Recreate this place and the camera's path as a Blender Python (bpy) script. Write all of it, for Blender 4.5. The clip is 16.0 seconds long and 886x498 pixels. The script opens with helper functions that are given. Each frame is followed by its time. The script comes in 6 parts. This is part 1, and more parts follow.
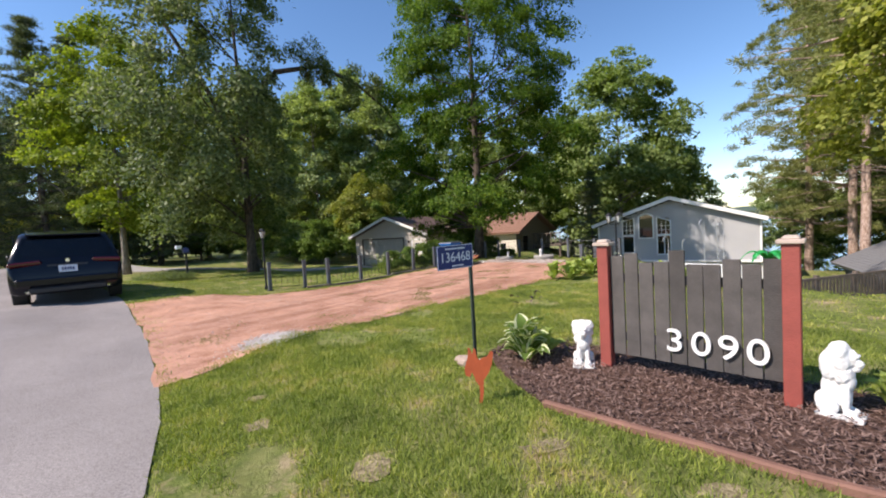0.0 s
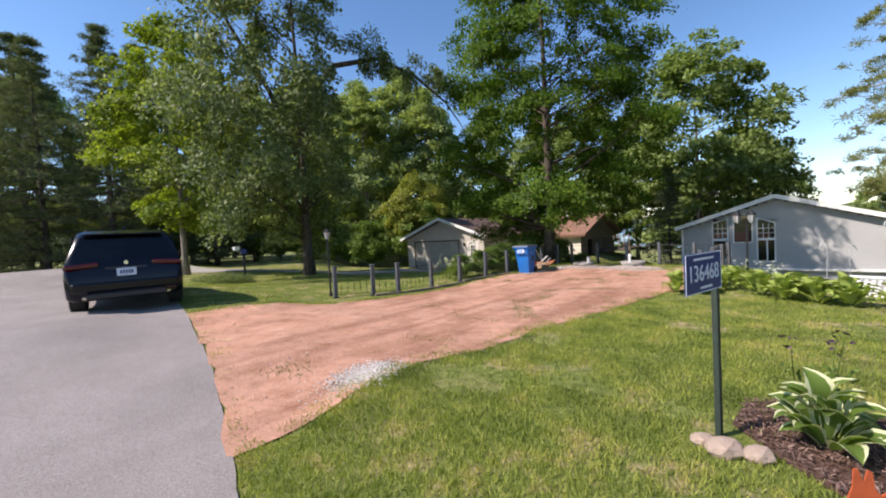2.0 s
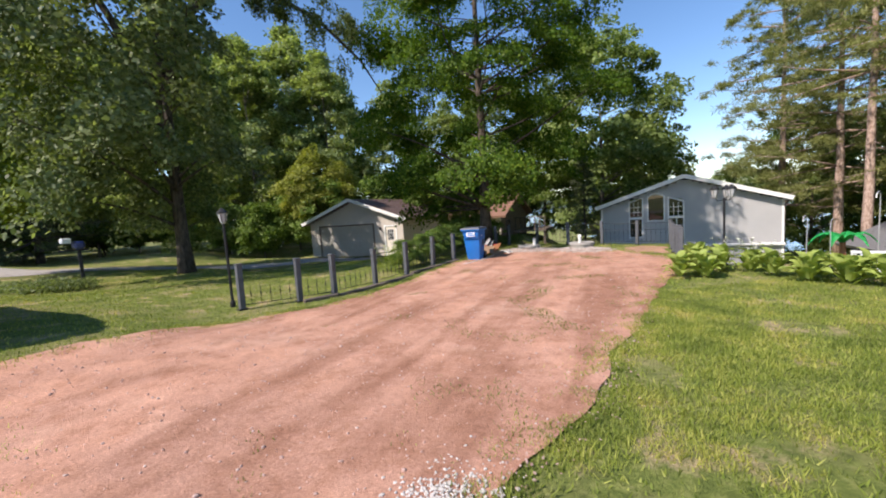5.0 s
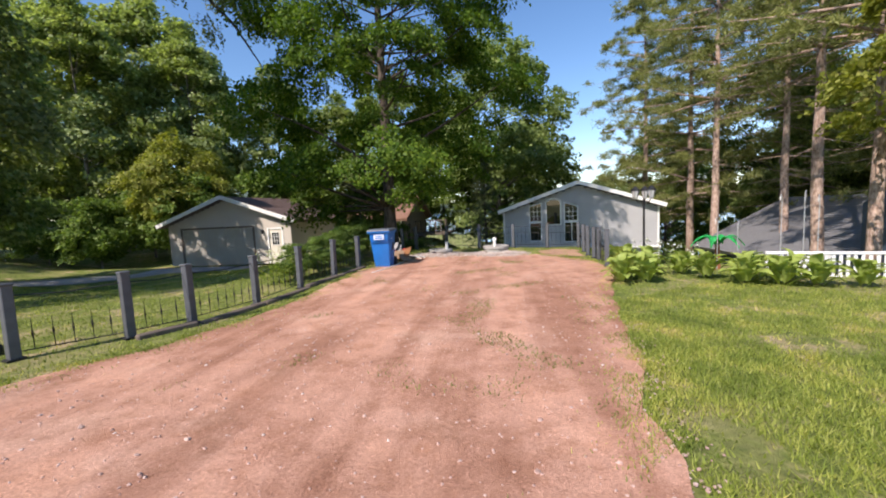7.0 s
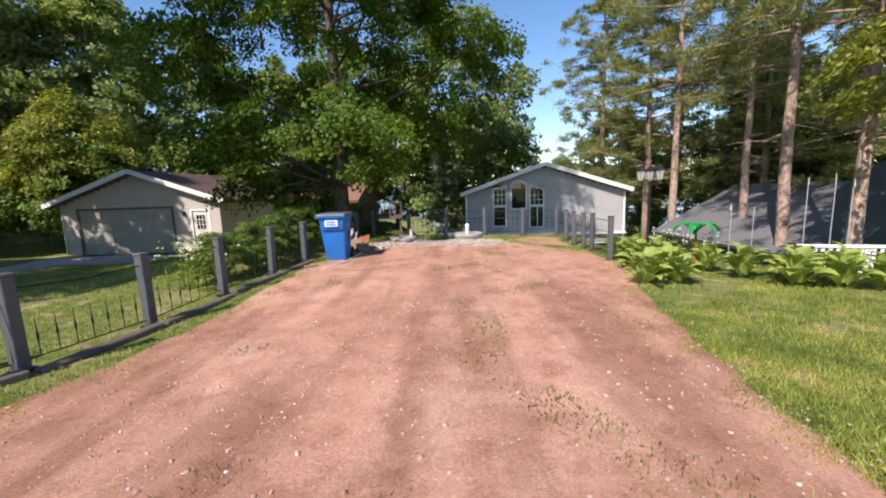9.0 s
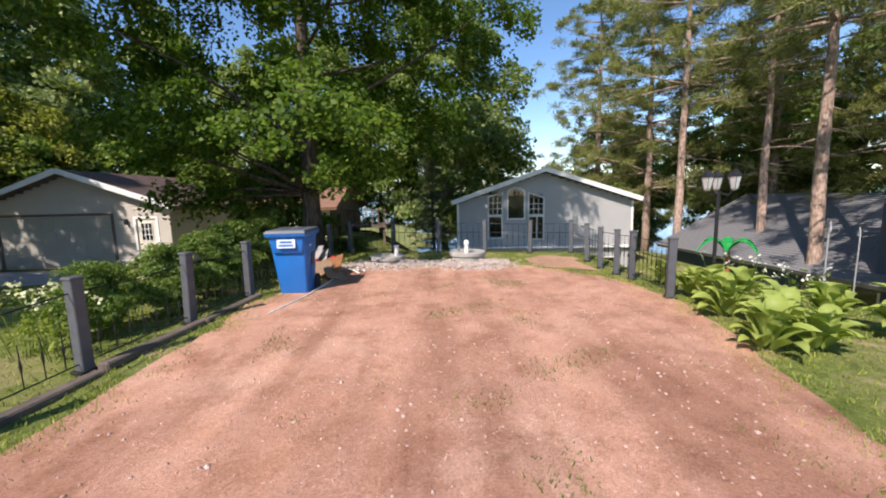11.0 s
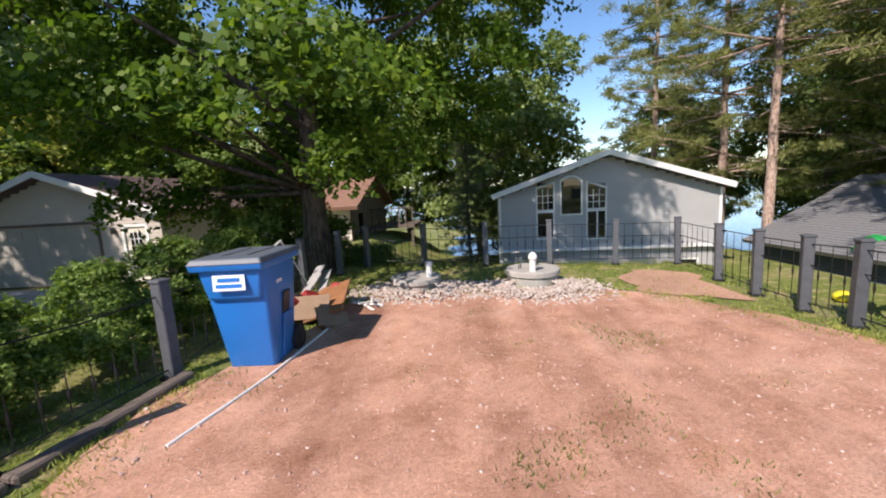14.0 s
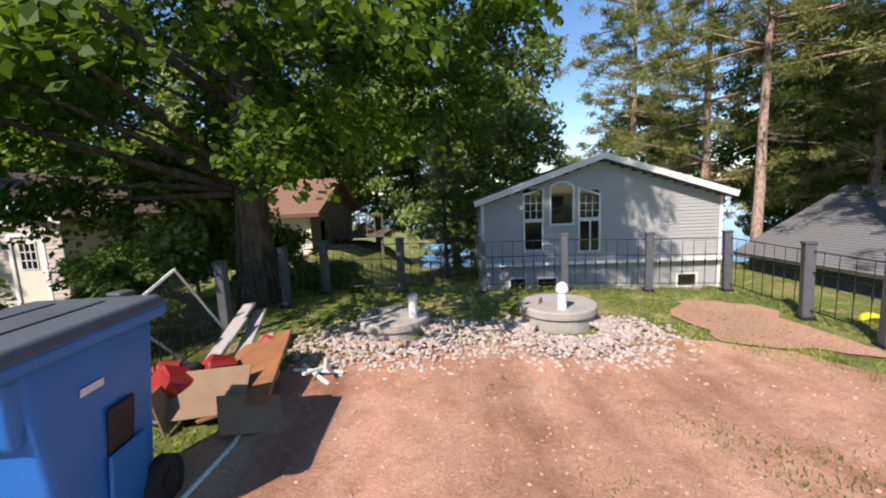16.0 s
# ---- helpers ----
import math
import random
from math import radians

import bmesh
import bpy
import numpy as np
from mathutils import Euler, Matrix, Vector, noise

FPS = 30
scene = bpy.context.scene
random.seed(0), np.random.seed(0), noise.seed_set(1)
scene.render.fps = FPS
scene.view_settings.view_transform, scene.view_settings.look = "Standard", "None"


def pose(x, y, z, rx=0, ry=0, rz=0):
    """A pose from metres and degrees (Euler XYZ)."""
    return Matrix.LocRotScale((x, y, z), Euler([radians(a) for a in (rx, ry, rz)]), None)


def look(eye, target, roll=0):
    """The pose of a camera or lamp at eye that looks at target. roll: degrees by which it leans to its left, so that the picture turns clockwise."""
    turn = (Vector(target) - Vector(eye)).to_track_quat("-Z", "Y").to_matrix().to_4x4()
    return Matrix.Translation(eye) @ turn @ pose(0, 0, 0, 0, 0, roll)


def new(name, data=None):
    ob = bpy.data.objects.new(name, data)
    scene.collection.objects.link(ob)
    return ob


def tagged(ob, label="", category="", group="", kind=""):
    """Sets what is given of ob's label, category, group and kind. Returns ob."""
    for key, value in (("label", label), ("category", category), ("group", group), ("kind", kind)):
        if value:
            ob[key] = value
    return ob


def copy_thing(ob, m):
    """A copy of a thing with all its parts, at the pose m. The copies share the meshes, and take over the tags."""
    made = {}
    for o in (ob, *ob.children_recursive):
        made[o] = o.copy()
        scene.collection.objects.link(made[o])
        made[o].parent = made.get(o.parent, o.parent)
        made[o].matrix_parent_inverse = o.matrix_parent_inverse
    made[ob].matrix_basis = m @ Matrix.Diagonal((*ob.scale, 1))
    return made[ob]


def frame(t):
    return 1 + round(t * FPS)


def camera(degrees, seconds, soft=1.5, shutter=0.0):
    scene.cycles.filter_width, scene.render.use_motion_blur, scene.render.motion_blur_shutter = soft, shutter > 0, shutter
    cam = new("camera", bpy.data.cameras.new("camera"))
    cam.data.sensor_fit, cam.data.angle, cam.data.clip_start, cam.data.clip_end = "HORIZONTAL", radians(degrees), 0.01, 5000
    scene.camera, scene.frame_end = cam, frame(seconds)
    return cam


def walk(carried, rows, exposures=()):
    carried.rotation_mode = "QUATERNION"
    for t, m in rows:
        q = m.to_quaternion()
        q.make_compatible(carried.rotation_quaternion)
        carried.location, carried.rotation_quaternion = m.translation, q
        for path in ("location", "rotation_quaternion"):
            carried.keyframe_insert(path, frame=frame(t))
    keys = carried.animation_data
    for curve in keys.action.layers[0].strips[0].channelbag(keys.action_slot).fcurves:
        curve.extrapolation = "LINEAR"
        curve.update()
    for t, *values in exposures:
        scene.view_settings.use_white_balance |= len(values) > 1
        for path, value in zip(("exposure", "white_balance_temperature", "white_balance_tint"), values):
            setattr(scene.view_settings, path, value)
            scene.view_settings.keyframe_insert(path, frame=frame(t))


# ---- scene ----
cam = camera(97.0, 16.0, soft=1.95)
PATH = [
    (0, (0.243, -0.584, 1.683), (0.241, 1.413, 1.586), -3.4),
    (0.5, (-0.012, -0.176, 1.712), (-0.124, 1.82, 1.651), -3.1),
    (1, (-0.388, 0.208, 1.714), (-0.533, 2.202, 1.672), -2.6),
    (1.5, (-0.737, 0.62, 1.683), (-0.906, 2.613, 1.635), -2.6),
    (2, (-1.125, 1.041, 1.722), (-1.32, 3.03, 1.649), -3.1),
    (2.5, (-1.53, 1.408, 1.786), (-1.7, 3.398, 1.681), -3.5),
    (3, (-1.799, 1.801, 1.758), (-1.907, 3.794, 1.631), -3.6),
    (3.5, (-2.179, 2.159, 1.797), (-2.179, 4.153, 1.645), -3.5),
    (4, (-2.433, 2.568, 1.792), (-2.307, 4.557, 1.625), -3.3),
    (4.2, (-2.495, 2.81, 1.776), (-2.322, 4.796, 1.605), -3.3),
    (6.3, (-2.781, 4.985, 1.589), (-2.097, 6.853, 1.387), -4.4),
    (6.5, (-2.768, 5.157, 1.567), (-2.011, 6.997, 1.369), -4.2),
    (7, (-2.683, 5.624, 1.557), (-1.825, 7.421, 1.364), -2.9),
    (7.5, (-2.611, 6.103, 1.575), (-1.669, 7.854, 1.36), -2.3),
    (8, (-2.476, 6.596, 1.559), (-1.485, 8.318, 1.325), -2.2),
    (8.5, (-2.41, 7.105, 1.539), (-1.395, 8.809, 1.282), -1.6),
    (9, (-2.268, 7.582, 1.541), (-1.188, 9.24, 1.249), -2.0),
    (9.5, (-2.0, 8.043, 1.566), (-0.878, 9.674, 1.282), -1.9),
    (9.7, (-1.927, 8.262, 1.544), (-0.785, 9.879, 1.267), -1.7),
    (11.8, (-0.706, 10.264, 1.635), (0.435, 11.886, 1.38), -1.1),
    (12, (-0.61, 10.411, 1.606), (0.514, 12.045, 1.349), -1.1),
    (12.5, (-0.4, 10.872, 1.634), (0.677, 12.537, 1.371), -1.2),
    (13, (-0.139, 11.3, 1.601), (0.882, 12.998, 1.331), -1.7),
    (13.5, (0.022, 11.79, 1.577), (0.984, 13.522, 1.306), -1.4),
    (14, (0.215, 12.236, 1.588), (1.238, 13.931, 1.304), -3.2),
    (14.5, (0.459, 12.721, 1.607), (1.479, 14.42, 1.343), -3.4),
    (15, (0.591, 13.198, 1.591), (1.68, 14.855, 1.339), -2.6),
    (15.5, (0.834, 13.645, 1.55), (1.964, 15.274, 1.293), -2.5),
    (16, (1.025, 14.035, 1.559), (2.187, 15.642, 1.302), -2.5),
]
walk(cam, [(t, look(eye, target, roll)) for t, eye, target, roll in PATH], [(0, 0.48, 6900, 18), (16, 0.48, 6900, 18)])

# ---- light ----
SUN_DIR = Vector((-0.93, -0.36, 0.95)).normalized()
sun = new("sun", bpy.data.lights.new("sun", "SUN"))
sun.data.energy, sun.data.angle, sun.data.color = 4.9, radians(0.55), (1.0, 0.955, 0.89)
sun.matrix_world = look(SUN_DIR * 60, (0, 0, 0))
world = bpy.data.worlds.new("sky")
scene.world = world
world.use_nodes = True
wn = world.node_tree
sky = wn.nodes.new("ShaderNodeTexSky")
sky.sky_type, sky.sun_disc = "NISHITA", False
sky.sun_elevation = math.asin(SUN_DIR.z)
sky.sun_rotation = math.atan2(SUN_DIR.x, SUN_DIR.y)
sky.air_density, sky.dust_density, sky.ozone_density = 1.0, 0.15, 3.0
sat = wn.nodes.new("ShaderNodeHueSaturation")
sat.inputs["Saturation"].default_value, sat.inputs["Value"].default_value = 1.16, 1.03
wn.links.new(sky.outputs[0], sat.inputs["Color"])
wn.links.new(sat.outputs[0], wn.nodes["Background"].inputs[0])
wn.nodes["Background"].inputs[1].default_value = 0.145

# ---- materials ----


def material(name):
    m = bpy.data.materials.new(name)
    m.use_nodes = True
    return m, m.node_tree, m.node_tree.nodes["Principled BSDF"]


def noise_node(nt, scale, detail=4.0, rough=0.6, coords="Object"):
    tc = nt.nodes.new("ShaderNodeTexCoord")
    n = nt.nodes.new("ShaderNodeTexNoise")
    n.inputs["Scale"].default_value, n.inputs["Detail"].default_value = scale, detail
    n.inputs["Roughness"].default_value = rough
    nt.links.new(tc.outputs[coords], n.inputs["Vector"])
    return n.outputs["Fac"]


def ramp(nt, fac, stops):
    r = nt.nodes.new("ShaderNodeValToRGB")
    while len(r.color_ramp.elements) < len(stops):
        r.color_ramp.elements.new(0.5)
    for e, (p, c) in zip(r.color_ramp.elements, stops):
        e.position, e.color = p, (*c, 1)
    nt.links.new(fac, r.inputs[0])
    return r.outputs[0]


def blend(nt, fac, a, b, kind="MIX"):
    m = nt.nodes.new("ShaderNodeMix")
    m.data_type, m.blend_type = "RGBA", kind
    for k, v in ((0, fac), (6, a), (7, b)):
        if isinstance(v, (int, float)):
            m.inputs[k].default_value = v
        elif isinstance(v, tuple):
            m.inputs[k].default_value = (*v, 1)
        else:
            nt.links.new(v, m.inputs[k])
    return m.outputs[2]


def bump(nt, bsdf, height, strength=0.4, distance=0.02):
    b = nt.nodes.new("ShaderNodeBump")
    b.inputs["Strength"].default_value, b.inputs["Distance"].default_value = strength, distance
    nt.links.new(height, b.inputs["Height"])
    nt.links.new(b.outputs[0], bsdf.inputs["Normal"])


def simple(name, color, rough=0.6, metal=0.0, vary=0.12, scale=6.0, fine=60.0, relief=0.15, spec=0.5, random_each=0.0, coords="Object"):
    """Paint, plastic, wood, stone: a base colour with stains at one scale and grain at another."""
    m, nt, bsdf = material(name)
    lo, hi = tuple(c * (1 - vary) for c in color), tuple(min(1, c * (1 + vary)) for c in color)
    col = ramp(nt, noise_node(nt, scale, 5, coords=coords), [(0.3, lo), (0.7, hi)])
    grain = noise_node(nt, fine, 3, coords=coords)
    col = blend(nt, 0.25, col, ramp(nt, grain, [(0.3, lo), (0.7, hi)]))
    if random_each:
        info = nt.nodes.new("ShaderNodeObjectInfo")
        tone = ramp(nt, info.outputs["Random"], [(0, (1 - random_each,) * 3), (1, (1 + random_each * 0.3,) * 3)])
        col = blend(nt, 1.0, col, tone, "MULTIPLY")
    nt.links.new(col, bsdf.inputs["Base Color"])
    bsdf.inputs["Roughness"].default_value, bsdf.inputs["Metallic"].default_value = rough, metal
    bsdf.inputs["Specular IOR Level"].default_value = spec
    if relief:
        bump(nt, bsdf, grain, relief, 0.01)
    return m


def leafy(name, dark, mid, light, gloss=0.5, through_amount=0.35, patches=((0.3, (0.72, 0.76, 0.72)), (0.75, (1.2, 1.16, 1.0))), patch_size=0.6):
    """Leaves: each its own tone, some light coming through."""
    m, nt, bsdf = material(name)
    geo = nt.nodes.new("ShaderNodeNewGeometry")
    each = ramp(nt, geo.outputs["Random Per Island"], [(0.0, dark), (0.55, mid), (1.0, light)])
    patch = ramp(nt, noise_node(nt, patch_size, 5, 0.68), list(patches))
    col = blend(nt, 1.0, each, patch, "MULTIPLY")
    nt.links.new(col, bsdf.inputs["Base Color"])
    bsdf.inputs["Roughness"].default_value = gloss
    bsdf.inputs["Specular IOR Level"].default_value = 0.16
    tr = nt.nodes.new("ShaderNodeBsdfTranslucent")
    warm = blend(nt, 1.0, col, (1.35, 1.45, 0.6), "MULTIPLY")
    nt.links.new(warm, tr.inputs[0])
    mix = nt.nodes.new("ShaderNodeMixShader")
    mix.inputs[0].default_value = through_amount
    nt.links.new(bsdf.outputs[0], mix.inputs[1])
    nt.links.new(tr.outputs[0], mix.inputs[2])
    nt.links.new(mix.outputs[0], nt.nodes["Material Output"].inputs[0])
    return m


def ground_material():
    m, nt, bsdf = material("lawn_turf")
    big = noise_node(nt, 0.55, 5, 0.65)
    green = ramp(nt, noise_node(nt, 9.0, 6, 0.7), [(0.3, (0.08, 0.11, 0.028)), (0.52, (0.165, 0.2, 0.05)), (0.72, (0.3, 0.31, 0.105))])
    dry = ramp(nt, noise_node(nt, 22.0, 4, 0.7), [(0.3, (0.24, 0.21, 0.085)), (0.7, (0.40, 0.34, 0.18))])
    dry_mask = ramp(nt, big, [(0.5, (0, 0, 0)), (0.66, (0.8,) * 3)])
    earth = ramp(nt, noise_node(nt, 60.0, 4, 0.7), [(0.3, (0.3, 0.22, 0.12)), (0.7, (0.56, 0.44, 0.27))])
    earth_mask = ramp(nt, noise_node(nt, 1.7, 5, 0.68), [(0.55, (0, 0, 0)), (0.66, (0.95,) * 3)])
    nt.links.new(blend(nt, earth_mask, blend(nt, dry_mask, green, dry), earth), bsdf.inputs["Base Color"])
    bsdf.inputs["Roughness"].default_value = 0.95
    bsdf.inputs["Specular IOR Level"].default_value = 0.1
    bump(nt, bsdf, noise_node(nt, 45.0, 5, 0.7), 0.9, 0.03)
    return m


def drive_material():
    m, nt, bsdf = material("red_gravel")
    base = ramp(nt, noise_node(nt, 0.7, 5, 0.6), [(0.28, (0.42, 0.225, 0.155)), (0.55, (0.54, 0.305, 0.22)), (0.78, (0.61, 0.395, 0.3))])
    vor = nt.nodes.new("ShaderNodeTexVoronoi")
    vor.inputs["Scale"].default_value = 95.0
    tc = nt.nodes.new("ShaderNodeTexCoord")
    nt.links.new(tc.outputs["Object"], vor.inputs["Vector"])
    sep = nt.nodes.new("ShaderNodeSeparateColor")
    nt.links.new(vor.outputs["Color"], sep.inputs[0])
    stones = ramp(nt, sep.outputs[0], [(0.0, (0.66, 0.63, 0.62)), (0.45, (0.95, 0.95, 0.93)), (0.94, (1.06, 1.05, 1.04)), (1.0, (1.4, 1.42, 1.44))])
    col = blend(nt, 0.65, base, stones, "MULTIPLY")
    sand = ramp(nt, noise_node(nt, 1.7, 7, 0.7), [(0.34, (0.78, 0.72, 0.68)), (0.5, (1, 1, 1)), (0.68, (1.14, 1.12, 1.08))])
    col = blend(nt, 0.85, col, sand, "MULTIPLY")
    tracks = ramp(nt, noise_node(nt, 3.2, 6, 0.75), [(0.36, (0.74, 0.68, 0.62)), (0.52, (1, 1, 1))])
    col = blend(nt, 0.8, col, tracks, "MULTIPLY")
    mp = nt.nodes.new("ShaderNodeMapping")
    mp.vector_type = "TEXTURE"
    mp.inputs["Rotation"].default_value, mp.inputs["Scale"].default_value = (0, 0, radians(56)), (5.5, 0.6, 1)
    nt.links.new(tc.outputs["Object"], mp.inputs[0])
    ruts = nt.nodes.new("ShaderNodeTexNoise")
    ruts.inputs["Scale"].default_value, ruts.inputs["Detail"].default_value = 1.0, 5
    nt.links.new(mp.outputs[0], ruts.inputs["Vector"])
    col = blend(nt, 0.9, col, ramp(nt, ruts.outputs["Fac"], [(0.36, (0.66, 0.6, 0.56)), (0.5, (0.98, 0.98, 0.98)), (0.68, (1.1, 1.08, 1.05))]), "MULTIPLY")
    litter = ramp(nt, noise_node(nt, 13, 5, 0.8), [(0.62, (1, 1, 1)), (0.7, (0.62, 0.5, 0.4))])
    col = blend(nt, 0.8, col, litter, "MULTIPLY")
    nt.links.new(col, bsdf.inputs["Base Color"])
    bsdf.inputs["Roughness"].default_value = 0.95
    bsdf.inputs["Specular IOR Level"].default_value = 0.155
    bump(nt, bsdf, noise_node(nt, 22.0, 7, 0.78), 0.65, 0.02)
    return m


def speckled(name, lo, hi, scale, stain_scale, relief=0.5, stain=0.82):
    m, nt, bsdf = material(name)
    vor = nt.nodes.new("ShaderNodeTexVoronoi")
    vor.inputs["Scale"].default_value = scale
    tc = nt.nodes.new("ShaderNodeTexCoord")
    nt.links.new(tc.outputs["Object"], vor.inputs["Vector"])
    sep = nt.nodes.new("ShaderNodeSeparateColor")
    nt.links.new(vor.outputs["Color"], sep.inputs[0])
    col = ramp(nt, sep.outputs[0], [(0.0, lo), (1.0, hi)])
    col = blend(nt, 0.9, col, ramp(nt, noise_node(nt, stain_scale, 5), [(0.35, (stain,) * 3), (0.65, (1.06,) * 3)]), "MULTIPLY")
    nt.links.new(col, bsdf.inputs["Base Color"])
    bsdf.inputs["Roughness"].default_value = 0.9
    bsdf.inputs["Specular IOR Level"].default_value = 0.2
    bump(nt, bsdf, vor.outputs["Distance"], relief, 0.008)
    return m


def bark_material(name, lo, hi, stretch=0.25):
    m, nt, bsdf = material(name)
    tc = nt.nodes.new("ShaderNodeTexCoord")
    mp = nt.nodes.new("ShaderNodeMapping")
    mp.inputs["Scale"].default_value = (1, 1, stretch)
    nt.links.new(tc.outputs["Object"], mp.inputs[0])
    n = nt.nodes.new("ShaderNodeTexNoise")
    n.inputs["Scale"].default_value, n.inputs["Detail"].default_value = 14, 7
    nt.links.new(mp.outputs[0], n.inputs["Vector"])
    nt.links.new(ramp(nt, n.outputs["Fac"], [(0.35, lo), (0.65, hi)]), bsdf.inputs["Base Color"])
    bsdf.inputs["Roughness"].default_value = 0.95
    bump(nt, bsdf, n.outputs["Fac"], 1.0, 0.04)
    return m


def glass_material(name, tint, rough=0.03):
    """Window glass with a dark room behind it."""
    m, nt, bsdf = material(name)
    bsdf.inputs["Base Color"].default_value = (*tint, 1)
    bsdf.inputs["Roughness"].default_value = rough
    bsdf.inputs["Specular IOR Level"].default_value = 0.8
    bump(nt, bsdf, noise_node(nt, 2.0, 2), 0.05, 0.02)
    return m


TURF, GRAVEL = ground_material(), drive_material()
ASPHALT = speckled("grey_asphalt", (0.2, 0.178, 0.168), (0.37, 0.332, 0.312), 150, 0.8, 0.5, 0.84)
FAR_DRIVE = speckled("grey_gravel", (0.28, 0.26, 0.24), (0.46, 0.43, 0.40), 60, 0.5)
MULCH_BED = speckled("mulch_soil", (0.055, 0.03, 0.022), (0.13, 0.075, 0.055), 40, 1.5, 0.9)
GRASS_BLADE = leafy("grass_blade", (0.16, 0.2, 0.045), (0.265, 0.3, 0.074), (0.41, 0.405, 0.15), 0.6, 0.3, ((0.34, (0.42, 0.52, 0.36)), (0.47, (0.86, 0.94, 0.7)), (0.56, (1.15, 1.14, 0.9)), (0.66, (1.45, 1.2, 1.15))), 1.7)
MAPLE_LEAF = leafy("maple_leaf", (0.048, 0.1, 0.014), (0.084, 0.158, 0.022), (0.18, 0.265, 0.04), 0.5, 0.42, ((0.3, (0.6, 0.66, 0.6)), (0.75, (1.3, 1.22, 1.0))), 0.45)
ASPEN_LEAF = leafy("aspen_leaf", (0.15, 0.2, 0.08), (0.26, 0.32, 0.145), (0.43, 0.49, 0.27), 0.5, 0.42, ((0.3, (0.6, 0.66, 0.6)), (0.75, (1.3, 1.22, 1.0))), 0.35)
WEED_BLADE = leafy("weed_blade", (0.09, 0.12, 0.03), (0.16, 0.19, 0.05), (0.26, 0.27, 0.1), 0.6, 0.3)
LIME_LEAF = leafy("lime_leaf", (0.12, 0.18, 0.025), (0.21, 0.27, 0.04), (0.32, 0.36, 0.07), 0.5, 0.4, ((0.3, (0.62, 0.68, 0.62)), (0.75, (1.25, 1.2, 1.0))), 0.4)
GOLD_LEAF = leafy("yellowing_leaf", (0.16, 0.19, 0.04), (0.28, 0.3, 0.07), (0.4, 0.4, 0.12), 0.5, 0.4)
WILLOW_LEAF = leafy("grey_green_leaf", (0.09, 0.12, 0.05), (0.16, 0.2, 0.095), (0.27, 0.31, 0.18), 0.5, 0.4, ((0.3, (0.62, 0.68, 0.62)), (0.75, (1.25, 1.2, 1.0))), 0.4)
FOREST_LEAF = leafy("forest_leaf", (0.11, 0.16, 0.05), (0.2, 0.265, 0.09), (0.35, 0.42, 0.19), 0.5, 0.4, ((0.3, (0.62, 0.68, 0.62)), (0.75, (1.25, 1.2, 1.0))), 0.35)
PINE_NEEDLE = leafy("pine_needle", (0.13, 0.15, 0.055), (0.235, 0.25, 0.095), (0.36, 0.37, 0.17), 0.6, 0.35)
SPRUCE_NEEDLE = leafy("dark_needle", (0.05, 0.07, 0.04), (0.1, 0.125, 0.07), (0.18, 0.2, 0.12), 0.6, 0.3)
HOSTA_LEAF = leafy("hosta_leaf", (0.22, 0.3, 0.07), (0.36, 0.43, 0.12), (0.56, 0.58, 0.28), 0.45, 0.3)
HOSTA_EDGE = leafy("hosta_cream_edge", (0.5, 0.53, 0.3), (0.66, 0.67, 0.45), (0.8, 0.79, 0.6), 0.45, 0.2)
SHRUB_LEAF = leafy("shrub_leaf", (0.08, 0.14, 0.03), (0.15, 0.23, 0.055), (0.28, 0.36, 0.12), 0.5, 0.4)
BARK_DARK = bark_material("dark_bark", (0.035, 0.026, 0.02), (0.12, 0.095, 0.075))
BARK_GREY = bark_material("grey_bark", (0.1, 0.085, 0.07), (0.26, 0.22, 0.18))
BARK_PINE = bark_material("pinkish_pine_bark", (0.24, 0.155, 0.115), (0.5, 0.37, 0.3), 0.4)
SIDING_GREY = simple("grey_vinyl_siding", (0.38, 0.375, 0.37), 0.55, vary=0.05, scale=1.5, fine=40, relief=0.08)
SIDING_TAN = simple("tan_vinyl_siding", (0.47, 0.42, 0.36), 0.6, vary=0.07, scale=1.2, fine=40, relief=0.08)
SIDING_CREAM = simple("cream_siding", (0.66, 0.6, 0.5), 0.6, vary=0.06, scale=1.2)
SIDING_BLUE = simple("dark_blue_siding", (0.05, 0.075, 0.115), 0.6, vary=0.12, scale=1.2)
TRIM_WHITE = simple("white_trim_paint", (0.76, 0.75, 0.72), 0.5, vary=0.05, scale=3, relief=0.05)
DOOR_TAN = simple("greyed_garage_door_paint", (0.33, 0.31, 0.27), 0.55, vary=0.06, scale=2)
SHINGLE_GREY = simple("grey_shingles", (0.12, 0.12, 0.125), 0.9, vary=0.25, scale=14, relief=0.5)
SHINGLE_BROWN = simple("brown_shingles", (0.16, 0.105, 0.09), 0.9, vary=0.3, scale=12, relief=0.5)
SHINGLE_RED = simple("red_brown_shingles", (0.27, 0.15, 0.105), 0.9, vary=0.25, scale=10, relief=0.5)
SHINGLE_SLATE = simple("slate_shingles", (0.17, 0.17, 0.175), 0.9, vary=0.2, scale=12, relief=0.5)
GLASS = glass_material("window_glass", (0.012, 0.014, 0.015))
CAR_GLASS = glass_material("tinted_car_glass", (0.008, 0.01, 0.014))
POST_PAINT = simple("slate_grey_post_paint", (0.085, 0.09, 0.1), 0.6, vary=0.25, scale=7, relief=0.25, random_each=0.2)
IRON = simple("black_iron", (0.022, 0.022, 0.024), 0.5, 0.4, vary=0.3, scale=20)
